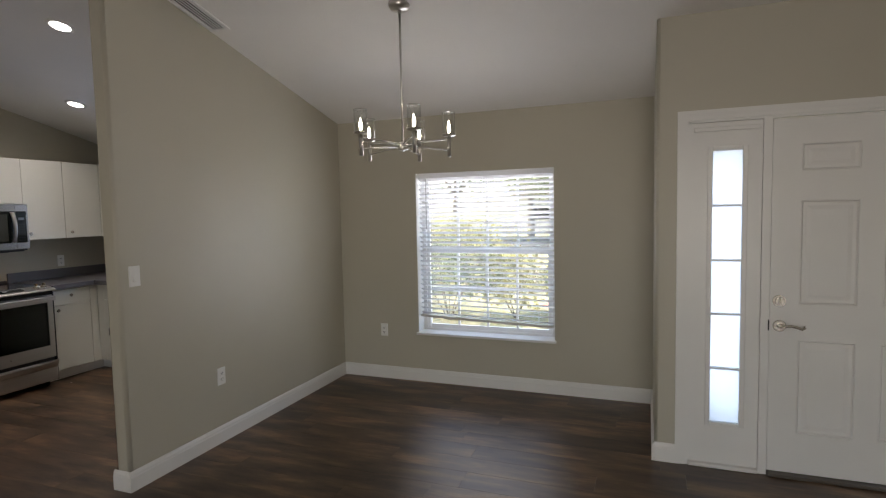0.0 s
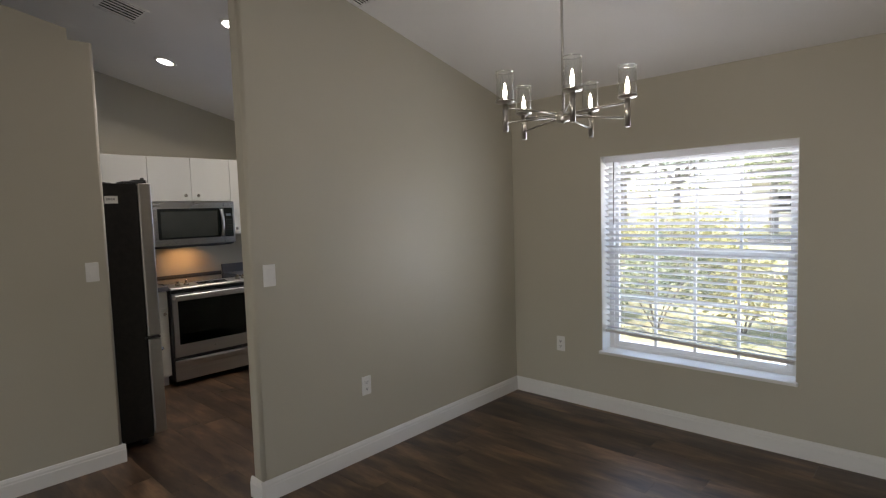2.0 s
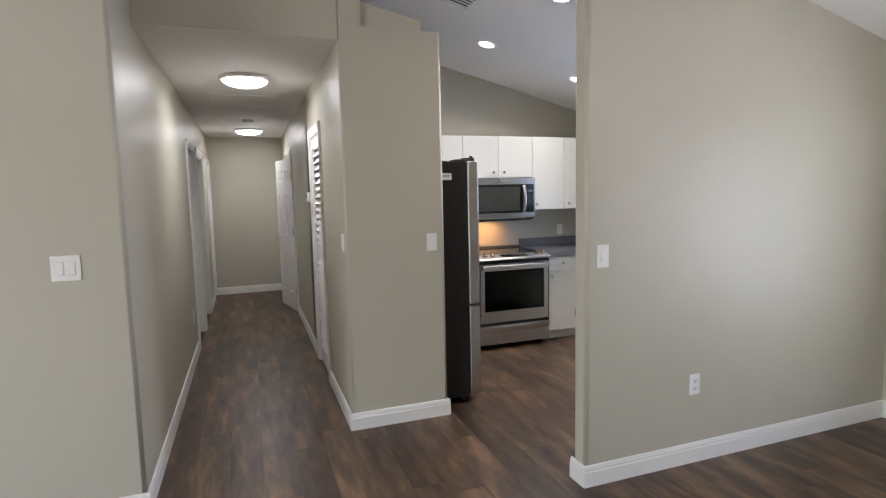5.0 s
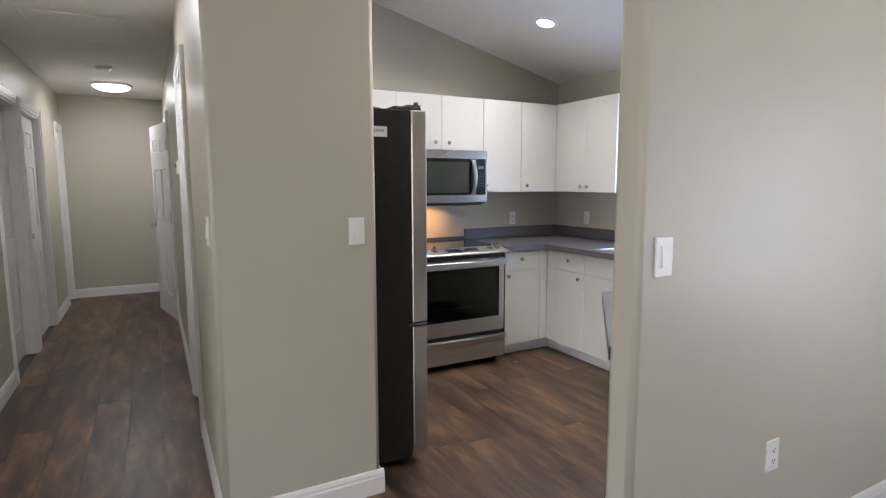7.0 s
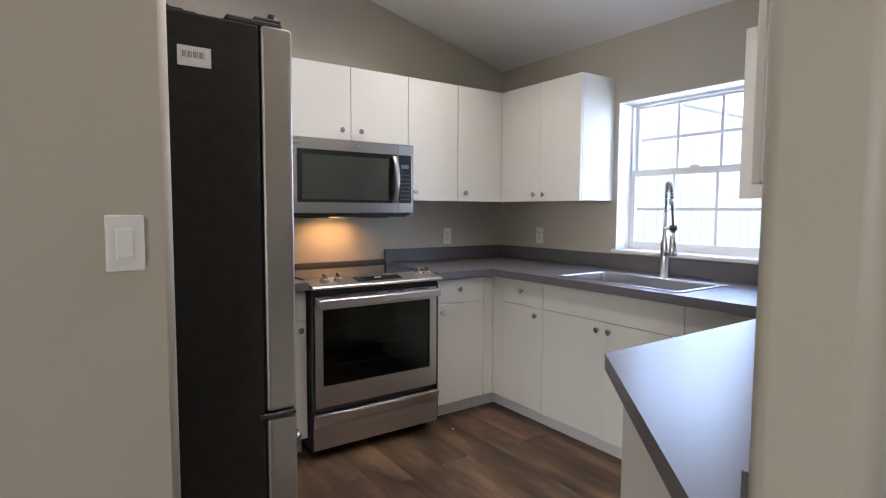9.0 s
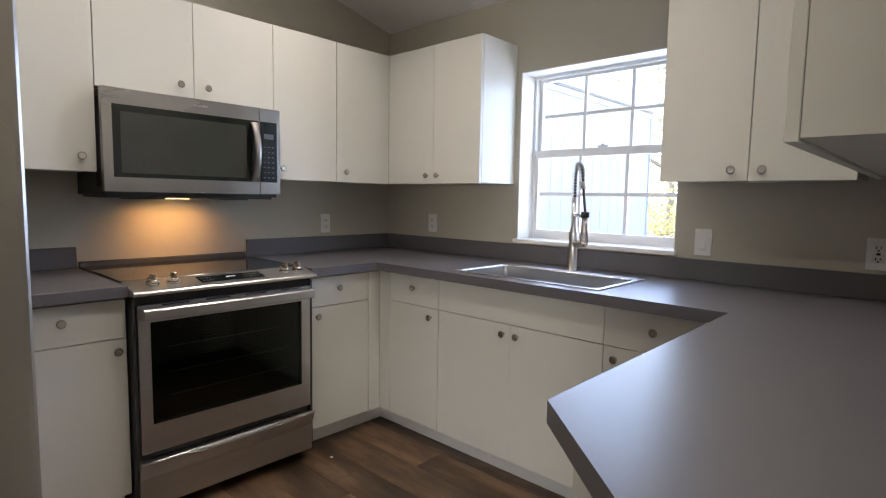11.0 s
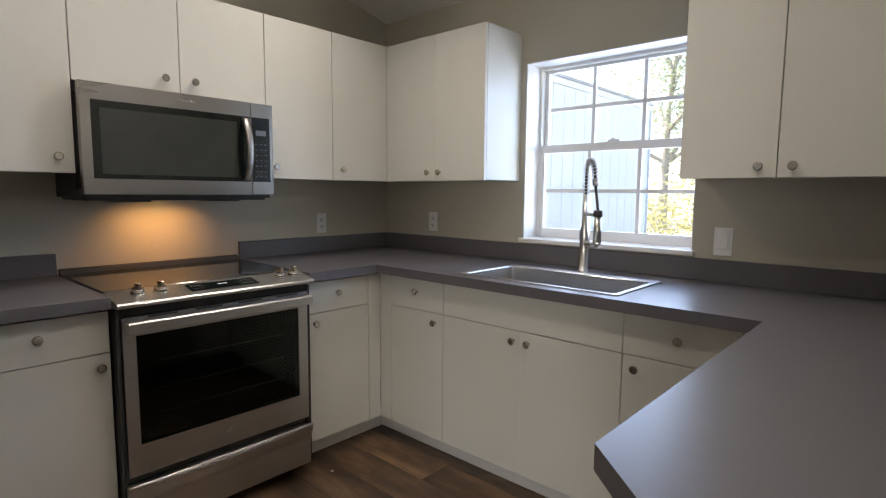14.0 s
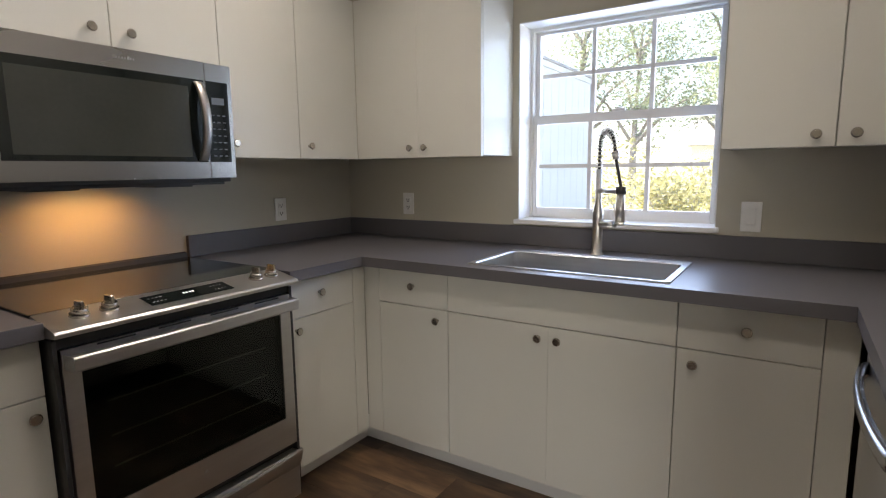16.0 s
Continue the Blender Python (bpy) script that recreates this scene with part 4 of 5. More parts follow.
wall_plate("safety_outlet", pose(-2.985, NORTH, 1.075), "white plastic safety outlet above the backsplash")
wall_plate("outlet", pose(-5.80, HALL_S, 0.42, 0, 0, 180), OU + " low in the hallway")


# ---------------------------------------------------------------- windows
def window(name, opening, cols, label):
    x0, x1, z0, z1 = opening
    r = thing(name, pose(0, 0, 0), label, "window", "", "structure")
    ya, yb = NORTH + 0.125, NORTH + 0.185
    zm = z0 + (z1 - z0) * (0.528 if cols == 4 else 0.540)
    # white reveal lining (in the kitchen, daylight put into colour) and the sill board
    bm = B()
    box(bm, x0, x0 + 0.004, NORTH + 0.002, ya, z0, z1)
    box(bm, x1 - 0.004, x1, NORTH + 0.002, ya, z0, z1)
    box(bm, x0, x1, NORTH + 0.002, ya, z1 - 0.004, z1)
    part("reveal", bm, TRIM, r)
    part("window_sill", box(B(), x0 - 0.012, x1 + 0.012, NORTH - 0.028, ya, z0 - 0.004, z0 + 0.018, 0.005, 2), TRIM, r, "white projecting sill")
    fw = 0.038 if cols == 4 else 0.018
    bm = B()
    box(bm, x0, x0 + fw, ya, yb, z0, z1)
    box(bm, x1 - fw, x1, ya, yb, z0, z1)
    box(bm, x0 + fw, x1 - fw, ya, yb, z0, z0 + fw)
    box(bm, x0 + fw, x1 - fw, ya, yb, z1 - fw, z1)
    part("window_frame", bm, VINYL, r)
    for k, (a, b, y) in enumerate(((z0 + fw, zm + 0.012, ya + 0.004), (zm - 0.022, z1 - fw, ya + 0.032))):
        s = B()
        sw = (0.034 if k == 0 else 0.026) if cols == 4 else 0.020
        low, high = (sw, sw) if cols == 4 else ((0.048, 0.040) if k == 0 else (0.030, 0.014))
        xa, xb = x0 + fw + 0.001, x1 - fw - 0.001
        box(s, xa, xa + sw, y, y + 0.026, a, b, 0.002)
        box(s, xb - sw, xb, y, y + 0.026, a, b, 0.002)
        box(s, xa + sw, xb - sw, y, y + 0.026, a, a + low)
        box(s, xa + sw, xb - sw, y, y + 0.026, b - high, b)
        sash = part("sash", s, VINYL, r)
        ga, gb, gc, gd = xa + sw, xb - sw, a + low, b - high
        m = B()
        for i in range(1, cols):
            x = ga + (gb - ga) * i / cols
            box(m, x - 0.009, x + 0.009, y + 0.004, y + 0.020, gc, gd)
        z = (gc + gd) / 2
        for i in range(cols):
            box(m, ga + (gb - ga) * i / cols + 0.009, ga + (gb - ga) * (i + 1) / cols - 0.009, y + 0.005, y + 0.019, z - 0.009, z + 0.009)
        part("muntins", m, VINYL, sash)
        g = part("pane", box(B(), ga, gb, y + 0.010, y + 0.013, gc, gd), GLASS, sash)
        g.visible_shadow = False
    bm = B()
    cx = (x0 + x1) / 2
    box(bm, cx - 0.03, cx + 0.03, ya - 0.006, ya + 0.01, zm + 0.012, zm + 0.024, 0.003)
    cyl(bm, (cx, ya, zm + 0.024), (cx, ya, zm + 0.03), 0.012, 0.010, 12)
    part("sash_lock", bm, VINYL, r)
    return r


window("window_1", DW, 4, "white vinyl double-hung dining window with grilles")
window("window_2", KW, 3, "white vinyl double-hung kitchen window with grilles")


# ---------------------------------------------------------------- venetian blind
def blind():
    x0, x1 = DW[0] + 0.008, DW[1] - 0.008
    y = NORTH + 0.052
    r = thing("venetian_blind", pose(0, 0, 0), "white slatted venetian blind lowered with open slats, hanging slightly crooked", "blind")
    part("head_rail", box(B(), x0, x1, y - 0.028, y + 0.028, 1.800, 1.840, 0.002), BLIND, r)
    w = x1 - x0

    def line(z):
        """How far the slat at this height droops towards the right end."""
        return 0.045 * max(0.0, min(1.0, (1.79 - z) / 1.2)) ** 3
    zs = [1.785 - 0.0418 * i for i in range(29)]
    for i, z in enumerate(zs):
        tilt = radians(-26)
        bm = B()
        n = 4
        lo, hi = [], []
        for k in range(n + 1):
            u = k / n - 0.5
            yy, zz = 0.048 * u, 0.0035 * (1 - 4 * u * u)
            c, s = math.cos(tilt), math.sin(tilt)
            p = (y + yy * c - zz * s, yy * s + zz * c)
            for side, dz in ((lo, -0.0013), (hi, 0.0013)):
                side.append([bm.verts.new((x0 + 0.004, p[0], z + p[1] + dz)), bm.verts.new((x1 - 0.004, p[0], z - line(z) + p[1] + dz))])
        for side in (lo, hi):
            for a, b in zip(side, side[1:]):
                bm.faces.new((a[0], a[1], b[1], b[0])).smooth = True
        for k in (0, n):
            bm.faces.new((lo[k][0], lo[k][1], hi[k][1], hi[k][0]))
        part("slat", bm, BLIND, r)
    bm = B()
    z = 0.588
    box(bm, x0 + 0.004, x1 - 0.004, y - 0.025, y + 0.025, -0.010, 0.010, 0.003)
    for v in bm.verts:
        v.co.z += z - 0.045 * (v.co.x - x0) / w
    # Rail darker than the slats: shade on it is put into the colour.
    part("bottom_rail", bm, material("shaded_rail", (0.62, 0.60, 0.57), 0.4), r)
    for u in (0.11, 0.5, 0.89):
        x = x0 + w * u
        bm = B()
        for dy in (-0.0255, 0.0255):
            cyl(bm, (x, y + dy, 1.80), (x, y + dy, 0.598 - 0.045 * u), 0.0011, 0.0011, 5)
        part("ladder_cord", bm, BLIND, r)
    part("tilt_wand", cyl(B(), (x0 + 0.085, y - 0.036, 1.80), (x0 + 0.083, y - 0.040, 1.36), 0.004, 0.004, 8), material("grey_wand", (0.35, 0.34, 0.33), 0.3), r, "thin grey tilt wand")
    return r


blind()


# ---------------------------------------------------------------- front door and sidelight
def recess_leaf(parent, x0, x1, z0, z1, y, depth, mat):
    """A six-panel door leaf with its panels cut in, so that their grooves lie below its face."""
    w, h = x1 - x0, z1 - z0
    st, mid = 0.135 * w / 0.91, 0.105 * w / 0.91
    xs = [x0, x0 + st, x0 + w / 2 - mid / 2, x0 + w / 2 + mid / 2, x1 - st, x1]
    zs = [z0, z0 + 0.115 * h, z0 + 0.385 * h, z0 + 0.485 * h, z0 + 0.775 * h, z0 + 0.855 * h, z0 + 0.930 * h, z1]
    bm = B()
    for i in range(5):
        for j in range(7):
            a, b, c, d = xs[i], xs[i + 1], zs[j], zs[j + 1]
            if i in (1, 3) and j in (1, 3, 5):
                loops = []
                for inset, out in ((0.0, 0.0), (0.006, 0.003), (0.014, -0.007), (0.030, -0.007), (0.050, -0.001)):
                    loops.append([bm.verts.new(q) for q in ((a + inset, y - out, c + inset), (b - inset, y - out, c + inset), (b - inset, y - out, d - inset), (a + inset, y - out, d - inset))])
                for l0, l1 in zip(loops, loops[1:]):
                    for k in range(4):
                        bm.faces.new((l0[k], l0[(k + 1) % 4], l1[(k + 1) % 4], l1[k]))
                bm.faces.new(loops[-1])
            else:
                bm.faces.new([bm.verts.new(q) for q in ((a, y, c), (b, y, c), (b, y, d), (a, y, d))])
    back = [bm.verts.new(q) for q in ((x0, y + depth, z0), (x1, y + depth, z0), (x1, y + depth, z1), (x0, y + depth, z1))]
    fr = [bm.verts.new(q) for q in ((x0, y, z0), (x1, y, z0), (x1, y, z1), (x0, y, z1))]
    bm.faces.new(back)
    for k in range(4):
        bm.faces.new((fr[k], fr[(k + 1) % 4], back[(k + 1) % 4], back[k]))
    bmesh.ops.remove_doubles(bm, verts=bm.verts, dist=0.0004)
    return part("leaf", bm, mat, parent)


def casing(parent, x0, x1, z1, y, out, width=0.075):
    """Moulded trim round an opening; out is -1 where it stands proud towards -y."""
    ya, yb, yc = sorted((y, y + out * 0.012)), sorted((y + out * 0.002, y + out * 0.018)), sorted((y + out * 0.003, y + out * 0.021))
    for nm, (a, b, c, d) in (("side_casing", (x0 - width, x0, 0.001, z1 + width)), ("side_casing", (x1, x1 + width, 0.001, z1 + width)), ("head_casing", (x0, x1, z1, z1 + width))):
        bm = B()
        box(bm, a, b, *ya, c, d)
        if nm == "head_casing":
            box(bm, a + 0.002, b - 0.002, *yb, c + 0.028, d - 0.012)
            box(bm, a + 0.001, b - 0.001, *yc, d - 0.018, d - 0.002)
        elif b == x0:
            box(bm, a + 0.012, b - 0.028, *yb, c + 0.001, d - 0.006)
            box(bm, a + 0.002, a + 0.018, *yc, c + 0.002, d - 0.002)
        else:
            box(bm, a + 0.028, b - 0.012, *yb, c + 0.001, d - 0.006)
            box(bm, b - 0.018, b - 0.002, *yc, c + 0.002, d - 0.002)
        part(nm, bm, TRIM, parent)


def front_entry():
    r = thing("door_1", pose(0, 0, 0), "white six-panel front door with a lit sidelight, closed", "door", "", "structure")
    y = ENTRY_Y + 0.012
    leaf = recess_leaf(r, 0.737, 1.645, 0.022, 1.972, y, 0.045, TRIM)
    bm = B()
    box(bm, 0.306, 0.330, ENTRY_Y - 0.002, ENTRY_Y + 0.14, 0.0, 1.985)
    box(bm, 0.690, 0.732, ENTRY_Y - 0.004, ENTRY_Y + 0.14, 0.0, 1.985)
    box(bm, 1.650, 1.679, ENTRY_Y - 0.002, ENTRY_Y + 0.14, 0.0, 1.985)
    box(bm, 0.306, 1.679, ENTRY_Y - 0.002, ENTRY_Y + 0.14, 1.977, 1.999)
    part("door_frame", bm, TRIM, r)
    casing(r, 0.315, 1.67, 1.99, ENTRY_Y, -1, 0.055)
    part("threshold", box(B(), 0.735, 1.648, ENTRY_Y - 0.03, ENTRY_Y + 0.12, 0.001, 0.018, 0.004), material("dark_threshold", (0.10, 0.085, 0.07), 0.4), r, "dark metal threshold")
    # sidelight panel round five panes
    gx0, gx1 = 0.440, 0.597
    rows = [0.265, 0.582, 0.897, 1.204, 1.512, 1.820]
    bm = B()
    box(bm, 0.331, gx0, y, y + 0.04, 0.022, 1.975)
    box(bm, gx1, 0.689, y, y + 0.04, 0.022, 1.975)
    box(bm, gx0, gx1, y, y + 0.04, 0.022, rows[0])
    box(bm, gx0, gx1, y, y + 0.04, rows[-1], 1.975)
    bmesh.ops.remove_doubles(bm, verts=bm.verts, dist=0.0005)
    side = part("sidelight_panel", bm, TRIM, r)
    bm = B()
    e = 0.022
    box(bm, gx0 - e, gx0 + 0.004, y - 0.009, y, rows[0] - e, rows[-1] + e, 0.003)
    box(bm, gx1 - 0.004, gx1 + e, y - 0.009, y, rows[0] - e, rows[-1] + e, 0.003)
    box(bm, gx0 + 0.004, gx1 - 0.004, y - 0.009, y, rows[0] - e, rows[0] + 0.003, 0.003)
    box(bm, gx0 + 0.004, gx1 - 0.004, y - 0.009, y, rows[-1] - 0.003, rows[-1] + e, 0.003)
    part("glazing_bead", bm, TRIM, side)
    for z in rows[1:-1]:
        part("sidelight_bar", box(B(), gx0 + 0.004, gx1 - 0.004, y - 0.006, y + 0.02, z - 0.006, z + 0.006, 0.002), VINYL, side)
    for a, b in zip(rows, rows[1:]):
        part("pane", box(B(), gx0, gx1, y + 0.022, y + 0.026, a, b), FROSTED, side, "frosted bright glass pane")
    part("sidelight_header", box(B(), 0.345, 0.682, y - 0.010, y, 1.925, 1.950, 0.004), TRIM, side)
    part("sidelight_sill", box(B(), 0.331, 0.689, ENTRY_Y - 0.02, y + 0.04, 0.001, 0.021, 0.004), TRIM, side)
    bm = B()
    k = Vector((0.782, y, 0.985))
    cyl(bm, k, k + Vector((0, -0.010, 0)), 0.033, 0.031, 28)
    cyl(bm, k + Vector((0, -0.010, 0)), k + Vector((0, -0.018, 0)), 0.024, 0.020, 24)
    box(bm, k.x - 0.004, k.x + 0.004, k.y - 0.030, k.y - 0.016, k.z - 0.016, k.z + 0.016, 0.003)
    part("deadbolt", bm, DARK_NICKEL, leaf, "round nickel deadbolt")
    bm = B()
    k = Vector((0.785, y, 0.846))
    cyl(bm, k, k + Vector((0, -0.012, 0)), 0.033, 0.028, 28)
    cyl(bm, k + Vector((0, -0.012, 0)), k + Vector((0, -0.045, 0)), 0.011, 0.011, 14)
    tube(bm, [k + Vector(p) for p in ((-0.012, -0.045, 0), (0.015, -0.047, 0.004), (0.045, -0.047, 0.009), (0.075, -0.047, 0.002), (0.098, -0.046, -0.006), (0.112, -0.045, 0.002), (0.108, -0.045, 0.012))], 0.0075, 10)
    part("lever_handle", bm, DARK_NICKEL, leaf, "curled nickel lever handle")
    part("strike_plate", box(B(), 0.726, 0.7335, ENTRY_Y - 0.0055, ENTRY_Y + 0.01, 0.82, 0.88), DARK, r)
    return r


front_entry()


# ---------------------------------------------------------------- chandelier
def chandelier():
    cx, cy, hz = -1.235, 3.632, 1.898
    top = vault(cy)
    r = thing("chandelier", pose(cx, cy, hz), "brushed nickel five-light chandelier with clear glass shades", "chandelier")
    h = top - hz
    bm = lathe(B(), [(0.0, h + 0.012), (0.062, h + 0.012), (0.062, h - 0.006), (0.052, h - 0.026), (0.016, h - 0.032), (0.0, h - 0.034)], seg=32)
    part("canopy", bm, NICKEL, r)
    part("rod", cyl(cyl(B(), (0, 0, 0.02), (0, 0, h - 0.03), 0.0062, 0.0062, 14), (0, 0, h - 0.05), (0, 0, h - 0.03), 0.010, 0.012, 14), NICKEL, r)
    part("hub", lathe(B(), [(0.0, -0.032), (0.006, -0.031), (0.009, -0.024), (0.030, -0.023), (0.032, -0.019), (0.032, 0.012), (0.029, 0.016), (0.010, 0.024), (0.0, 0.024)], seg=28), NICKEL, r)
    R = 0.270
    for i in range(5):
        a = radians(-52 + 72 * i)
        c, s = math.cos(a), math.sin(a)
        bm = B()
        for z0, z1 in ((0.012, 0.034), (-0.004, -0.030)):
            p0, p1 = Vector((c * 0.03, s * 0.03, z0)), Vector((c * R, s * R, z1))
            cyl(bm, p0, p1, 0.0048, 0.0048, 8)
        arm = part("arm", bm, NICKEL, r)
        tubeb = B()
        cyl(tubeb, (c * R, s * R, -0.066), (c * R, s * R, 0.052), 0.0120, 0.0125, 18)
        cyl(tubeb, (c * R, s * R, -0.070), (c * R, s * R, -0.066), 0.010, 0.0120, 18)
        part("candle_tube", tubeb, NICKEL, arm)
        part("cup", lathe(B(), [(0.0, 0.0), (0.036, 0.004), (0.041, 0.011), (0.041, 0.013), (0.034, 0.009), (0.0, 0.009)], (c * R, s * R, 0.047), 24), NICKEL, arm)
        sh = part("shade", lathe(B(), [(0.0355, 0.0), (0.0375, 0.0), (0.0375, 0.118), (0.0385, 0.121), (0.0365, 0.124), (0.0345, 0.121), (0.0355, 0.118), (0.0355, 0.0)], (c * R, s * R, 0.060), 28), SHADE_GLASS, arm, "clear glass cylinder shade")
        sh.visible_shadow = False
        for z in (0.0615, 0.1815):
            rim = part("rim", lathe(B(), [(0.0352, 0.0), (0.0390, 0.0), (0.0395, 0.002), (0.0390, 0.004), (0.0352, 0.004), (0.0352, 0.0)], (c * R, s * R, z), 28), SHADE_RIM, sh)
            rim.visible_shadow = False
        part("bulb", lathe(B(), [(0.0, 0.014), (0.005, 0.016), (0.0078, 0.028), (0.0088, 0.040), (0.0078, 0.056), (0.0046, 0.072), (0.0018, 0.084), (0.0, 0.088)], (c * R, s * R, 0.052), 18), BULB, arm, "lit candle bulb")
        part("bulb_base", cyl(B(), (c * R, s * R, 0.055), (c * R, s * R, 0.068), 0.010, 0.009, 14), NICKEL, arm)
    return r


chandelier()


# ---------------------------------------------------------------- ceiling fixtures
SLOPE = math.degrees(math.atan(RISE))


def on_vault(x, y):
    return pose(x, y, vault(y), -SLOPE)


DOWN_W = 0.98


def downlight(x, y):
    r = thing("recessed_downlight", on_vault(x, y), "white round recessed ceiling light, switched on", "ceiling light", "kitchen downlights")
    part("trim_ring", lathe(B(), [(0.062, -0.006), (0.070, -0.008), (0.085, -0.004), (0.087, 0.0), (0.062, 0.0), (0.062, -0.006)], seg=36), PLATE, r)
    part("lens", lathe(B(), [(0.0, -0.004), (0.061, -0.003), (0.061, -0.001)], seg=36), LED, r, "bright lit lens")
    m = on_vault(x, y) @ pose(0, 0, -0.012)
    ob = lamp("downlight_lamp", "AREA", m, DOWN_W, WARM, size=0.11, spread=radians(140))
    ob.data.shape = "DISK"
    return r



for x, y in ((-4.70, 3.275), (-4.75, 4.223), (-3.53, 3.275), (-3.56, 4.223)):
    downlight(x, y)


def ceiling_vent(m, lx, ly, n, label):
    """Louvred grille in the ceiling; slats run along its own x."""
    r = thing("ceiling_vent", m, label, "vent")
    f = 0.02
    bm = B()
    box(bm, -lx / 2, lx / 2, -ly / 2, -ly / 2 + f, -0.009, 0.0, 0.002)
    box(bm, -lx / 2, lx / 2, ly / 2 - f, ly / 2, -0.009, 0.0, 0.002)
    box(bm, -lx / 2, -lx / 2 + f, -ly / 2 + f, ly / 2 - f, -0.009, 0.0)
    box(bm, lx / 2 - f, lx / 2, -ly / 2 + f, ly / 2 - f, -0.009, 0.0)
    part("frame", bm, PLATE, r)
    # No duct is cut; a near-black sheet paints the shade behind the slats.
    part("shade_backing", box(B(), -lx / 2 + f, lx / 2 - f, -ly / 2 + f, ly / 2 - f, -0.0015, -0.0005), SHADOW_GAP, r)
    step = (ly - 2 * f) / n
    for i in range(n):
        y = -ly / 2 + f + step * (i + 0.5)
        w = step * 0.2
        bm = prism(B(), [(y - w, -0.004), (y + w, -0.004), (y + w, -0.0065), (y - w, -0.0065)], "x", -lx / 2 + f, lx / 2 - f)
        part("slat", bm, PLATE, r)
    return r


ceiling_vent(on_vault(-4.05, 2.77) @ pose(0, 0, 0, 0, 0, 90), 0.26, 0.30, 6, "white square louvred air vent in the kitchen ceiling")
ceiling_vent(on_vault(-2.478, 3.33) @ pose(0, 0, 0, 0, 0, 90), 0.52, 0.15, 5, "white long louvred air vent in the dining ceiling")


def flush_lamp(x, y):
    r = thing("flush_ceiling_lamp", pose(x, y, HALL_CEIL), "round flush hallway ceiling lamp with white diffuser, lit", "ceiling lamp", "hallway ceiling lamps")
    part("pan", lathe(B(), [(0.0, 0.0), (0.188, 0.0), (0.194, -0.010), (0.188, -0.024), (0.174, -0.030), (0.169, -0.026)], seg=44), material("pale_nickel_ring", (0.75, 0.73, 0.70), 0.3, metal=0.3), r, "pale metal ring")
    part("diffuser", lathe(B(), [(0.172, -0.026), (0.166, -0.038), (0.138, -0.056), (0.092, -0.069), (0.042, -0.075), (0.0, -0.077)], seg=44), DIFFUSER, r, "lit white glass diffuser")
    return r


for x, y in ((-4.95, 1.30), (-8.42, 1.34)):
    flush_lamp(x, y)
    lamp("hall_lamp_light", "AREA", pose(x, y, HALL_CEIL - 0.092), 0.85, (1.0, 0.98, 0.96), size=0.24)
hatch = thing("attic_hatch", pose(-6.1, 1.28, HALL_CEIL), "white painted attic hatch panel in the hallway ceiling", "hatch")
part("panel", box(B(), -0.35, 0.35, -0.28, 0.28, -0.004, 0.0, 0.002), CEIL, hatch)
bm = B()
for a in (-1, 1):
    box(bm, -0.37, 0.37, a * 0.29 - 0.012, a * 0.29 + 0.012, -0.006, 0.0, 0.003)
    box(bm, a * 0.36 - 0.012, a * 0.36 + 0.012, -0.278, 0.278, -0.006, 0.0, 0.003)
part("trim", bm, CEIL, hatch)
sd = thing("smoke_detector", pose(-7.45, 1.33, HALL_CEIL), "white round smoke detector on the hallway ceiling", "smoke detector")
part("base", lathe(B(), [(0.0, 0.0), (0.068, 0.0), (0.068, -0.012)], seg=28), PLATE, sd)
part("cover", lathe(B(), [(0.066, -0.012), (0.060, -0.026), (0.035, -0.036), (0.0, -0.038)], seg=28), PLATE, sd)


# ---------------------------------------------------------------- hallway doors
def frame_of(name, op, ywall, out, label):
    r = thing(name, pose(0, 0, 0), label, "door", "", "structure")
    x0, x1, z0, z1 = op
    casing(r, x0, x1, z1, ywall, out, 0.07)
    back = ywall - out * 0.11
    lo, hi = min(ywall, back), max(ywall, back)
    bm = B()
    box(bm, x0, x0 + 0.016, lo, hi, 0.001, z1)
    box(bm, x1 - 0.016, x1, lo, hi, 0.001, z1)
    box(bm, x0 + 0.016, x1 - 0.016, lo, hi, z1 - 0.016, z1)
    part("jamb", bm, TRIM, r)
    return r


def round_knob(parent, p, way):
    p, way = Vector(p), Vector(way)
    bm = B()
    cyl(bm, p, p + way * 0.008, 0.030, 0.028, 22)
    cyl(bm, p + way * 0.008, p + way * 0.034, 0.010, 0.012, 14)
    cyl(bm, p + way * 0.034, p + way * 0.050, 0.020, 0.027, 22)
    cyl(bm, p + way * 0.050, p + way * 0.062, 0.027, 0.016, 22)
    return part("door_knob", bm, NICKEL, parent, "round nickel knob")


def hung_door(name, hinge, angle, width, label, hinges=True):
    """Leaf along its own -x from the hinge, its panelled face towards -y."""
    r = thing(name, pose(hinge[0], hinge[1], 0, 0, 0, angle), label, "door", "", "structure")
    leaf = recess_leaf(r, -width, -0.004, 0.012, 2.008, 0.0, 0.035, TRIM)
    round_knob(leaf, (-width + 0.065, 0.0, 0.96), (0, -1, 0))
    round_knob(leaf, (-width + 0.065, 0.035, 0.96), (0, 1, 0))
    if hinges:
        for z in (0.30, 1.06, 1.78):
            bm = B()
            box(bm, -0.040, 0.036, -0.004, -0.001, z - 0.045, z + 0.045, 0.001)
            cyl(bm, (-0.002, -0.007, z - 0.048), (-0.002, -0.007, z + 0.048), 0.007, 0.007, 10)
            part("hinge", bm, NICKEL, leaf, "nickel butt hinge")
    return r


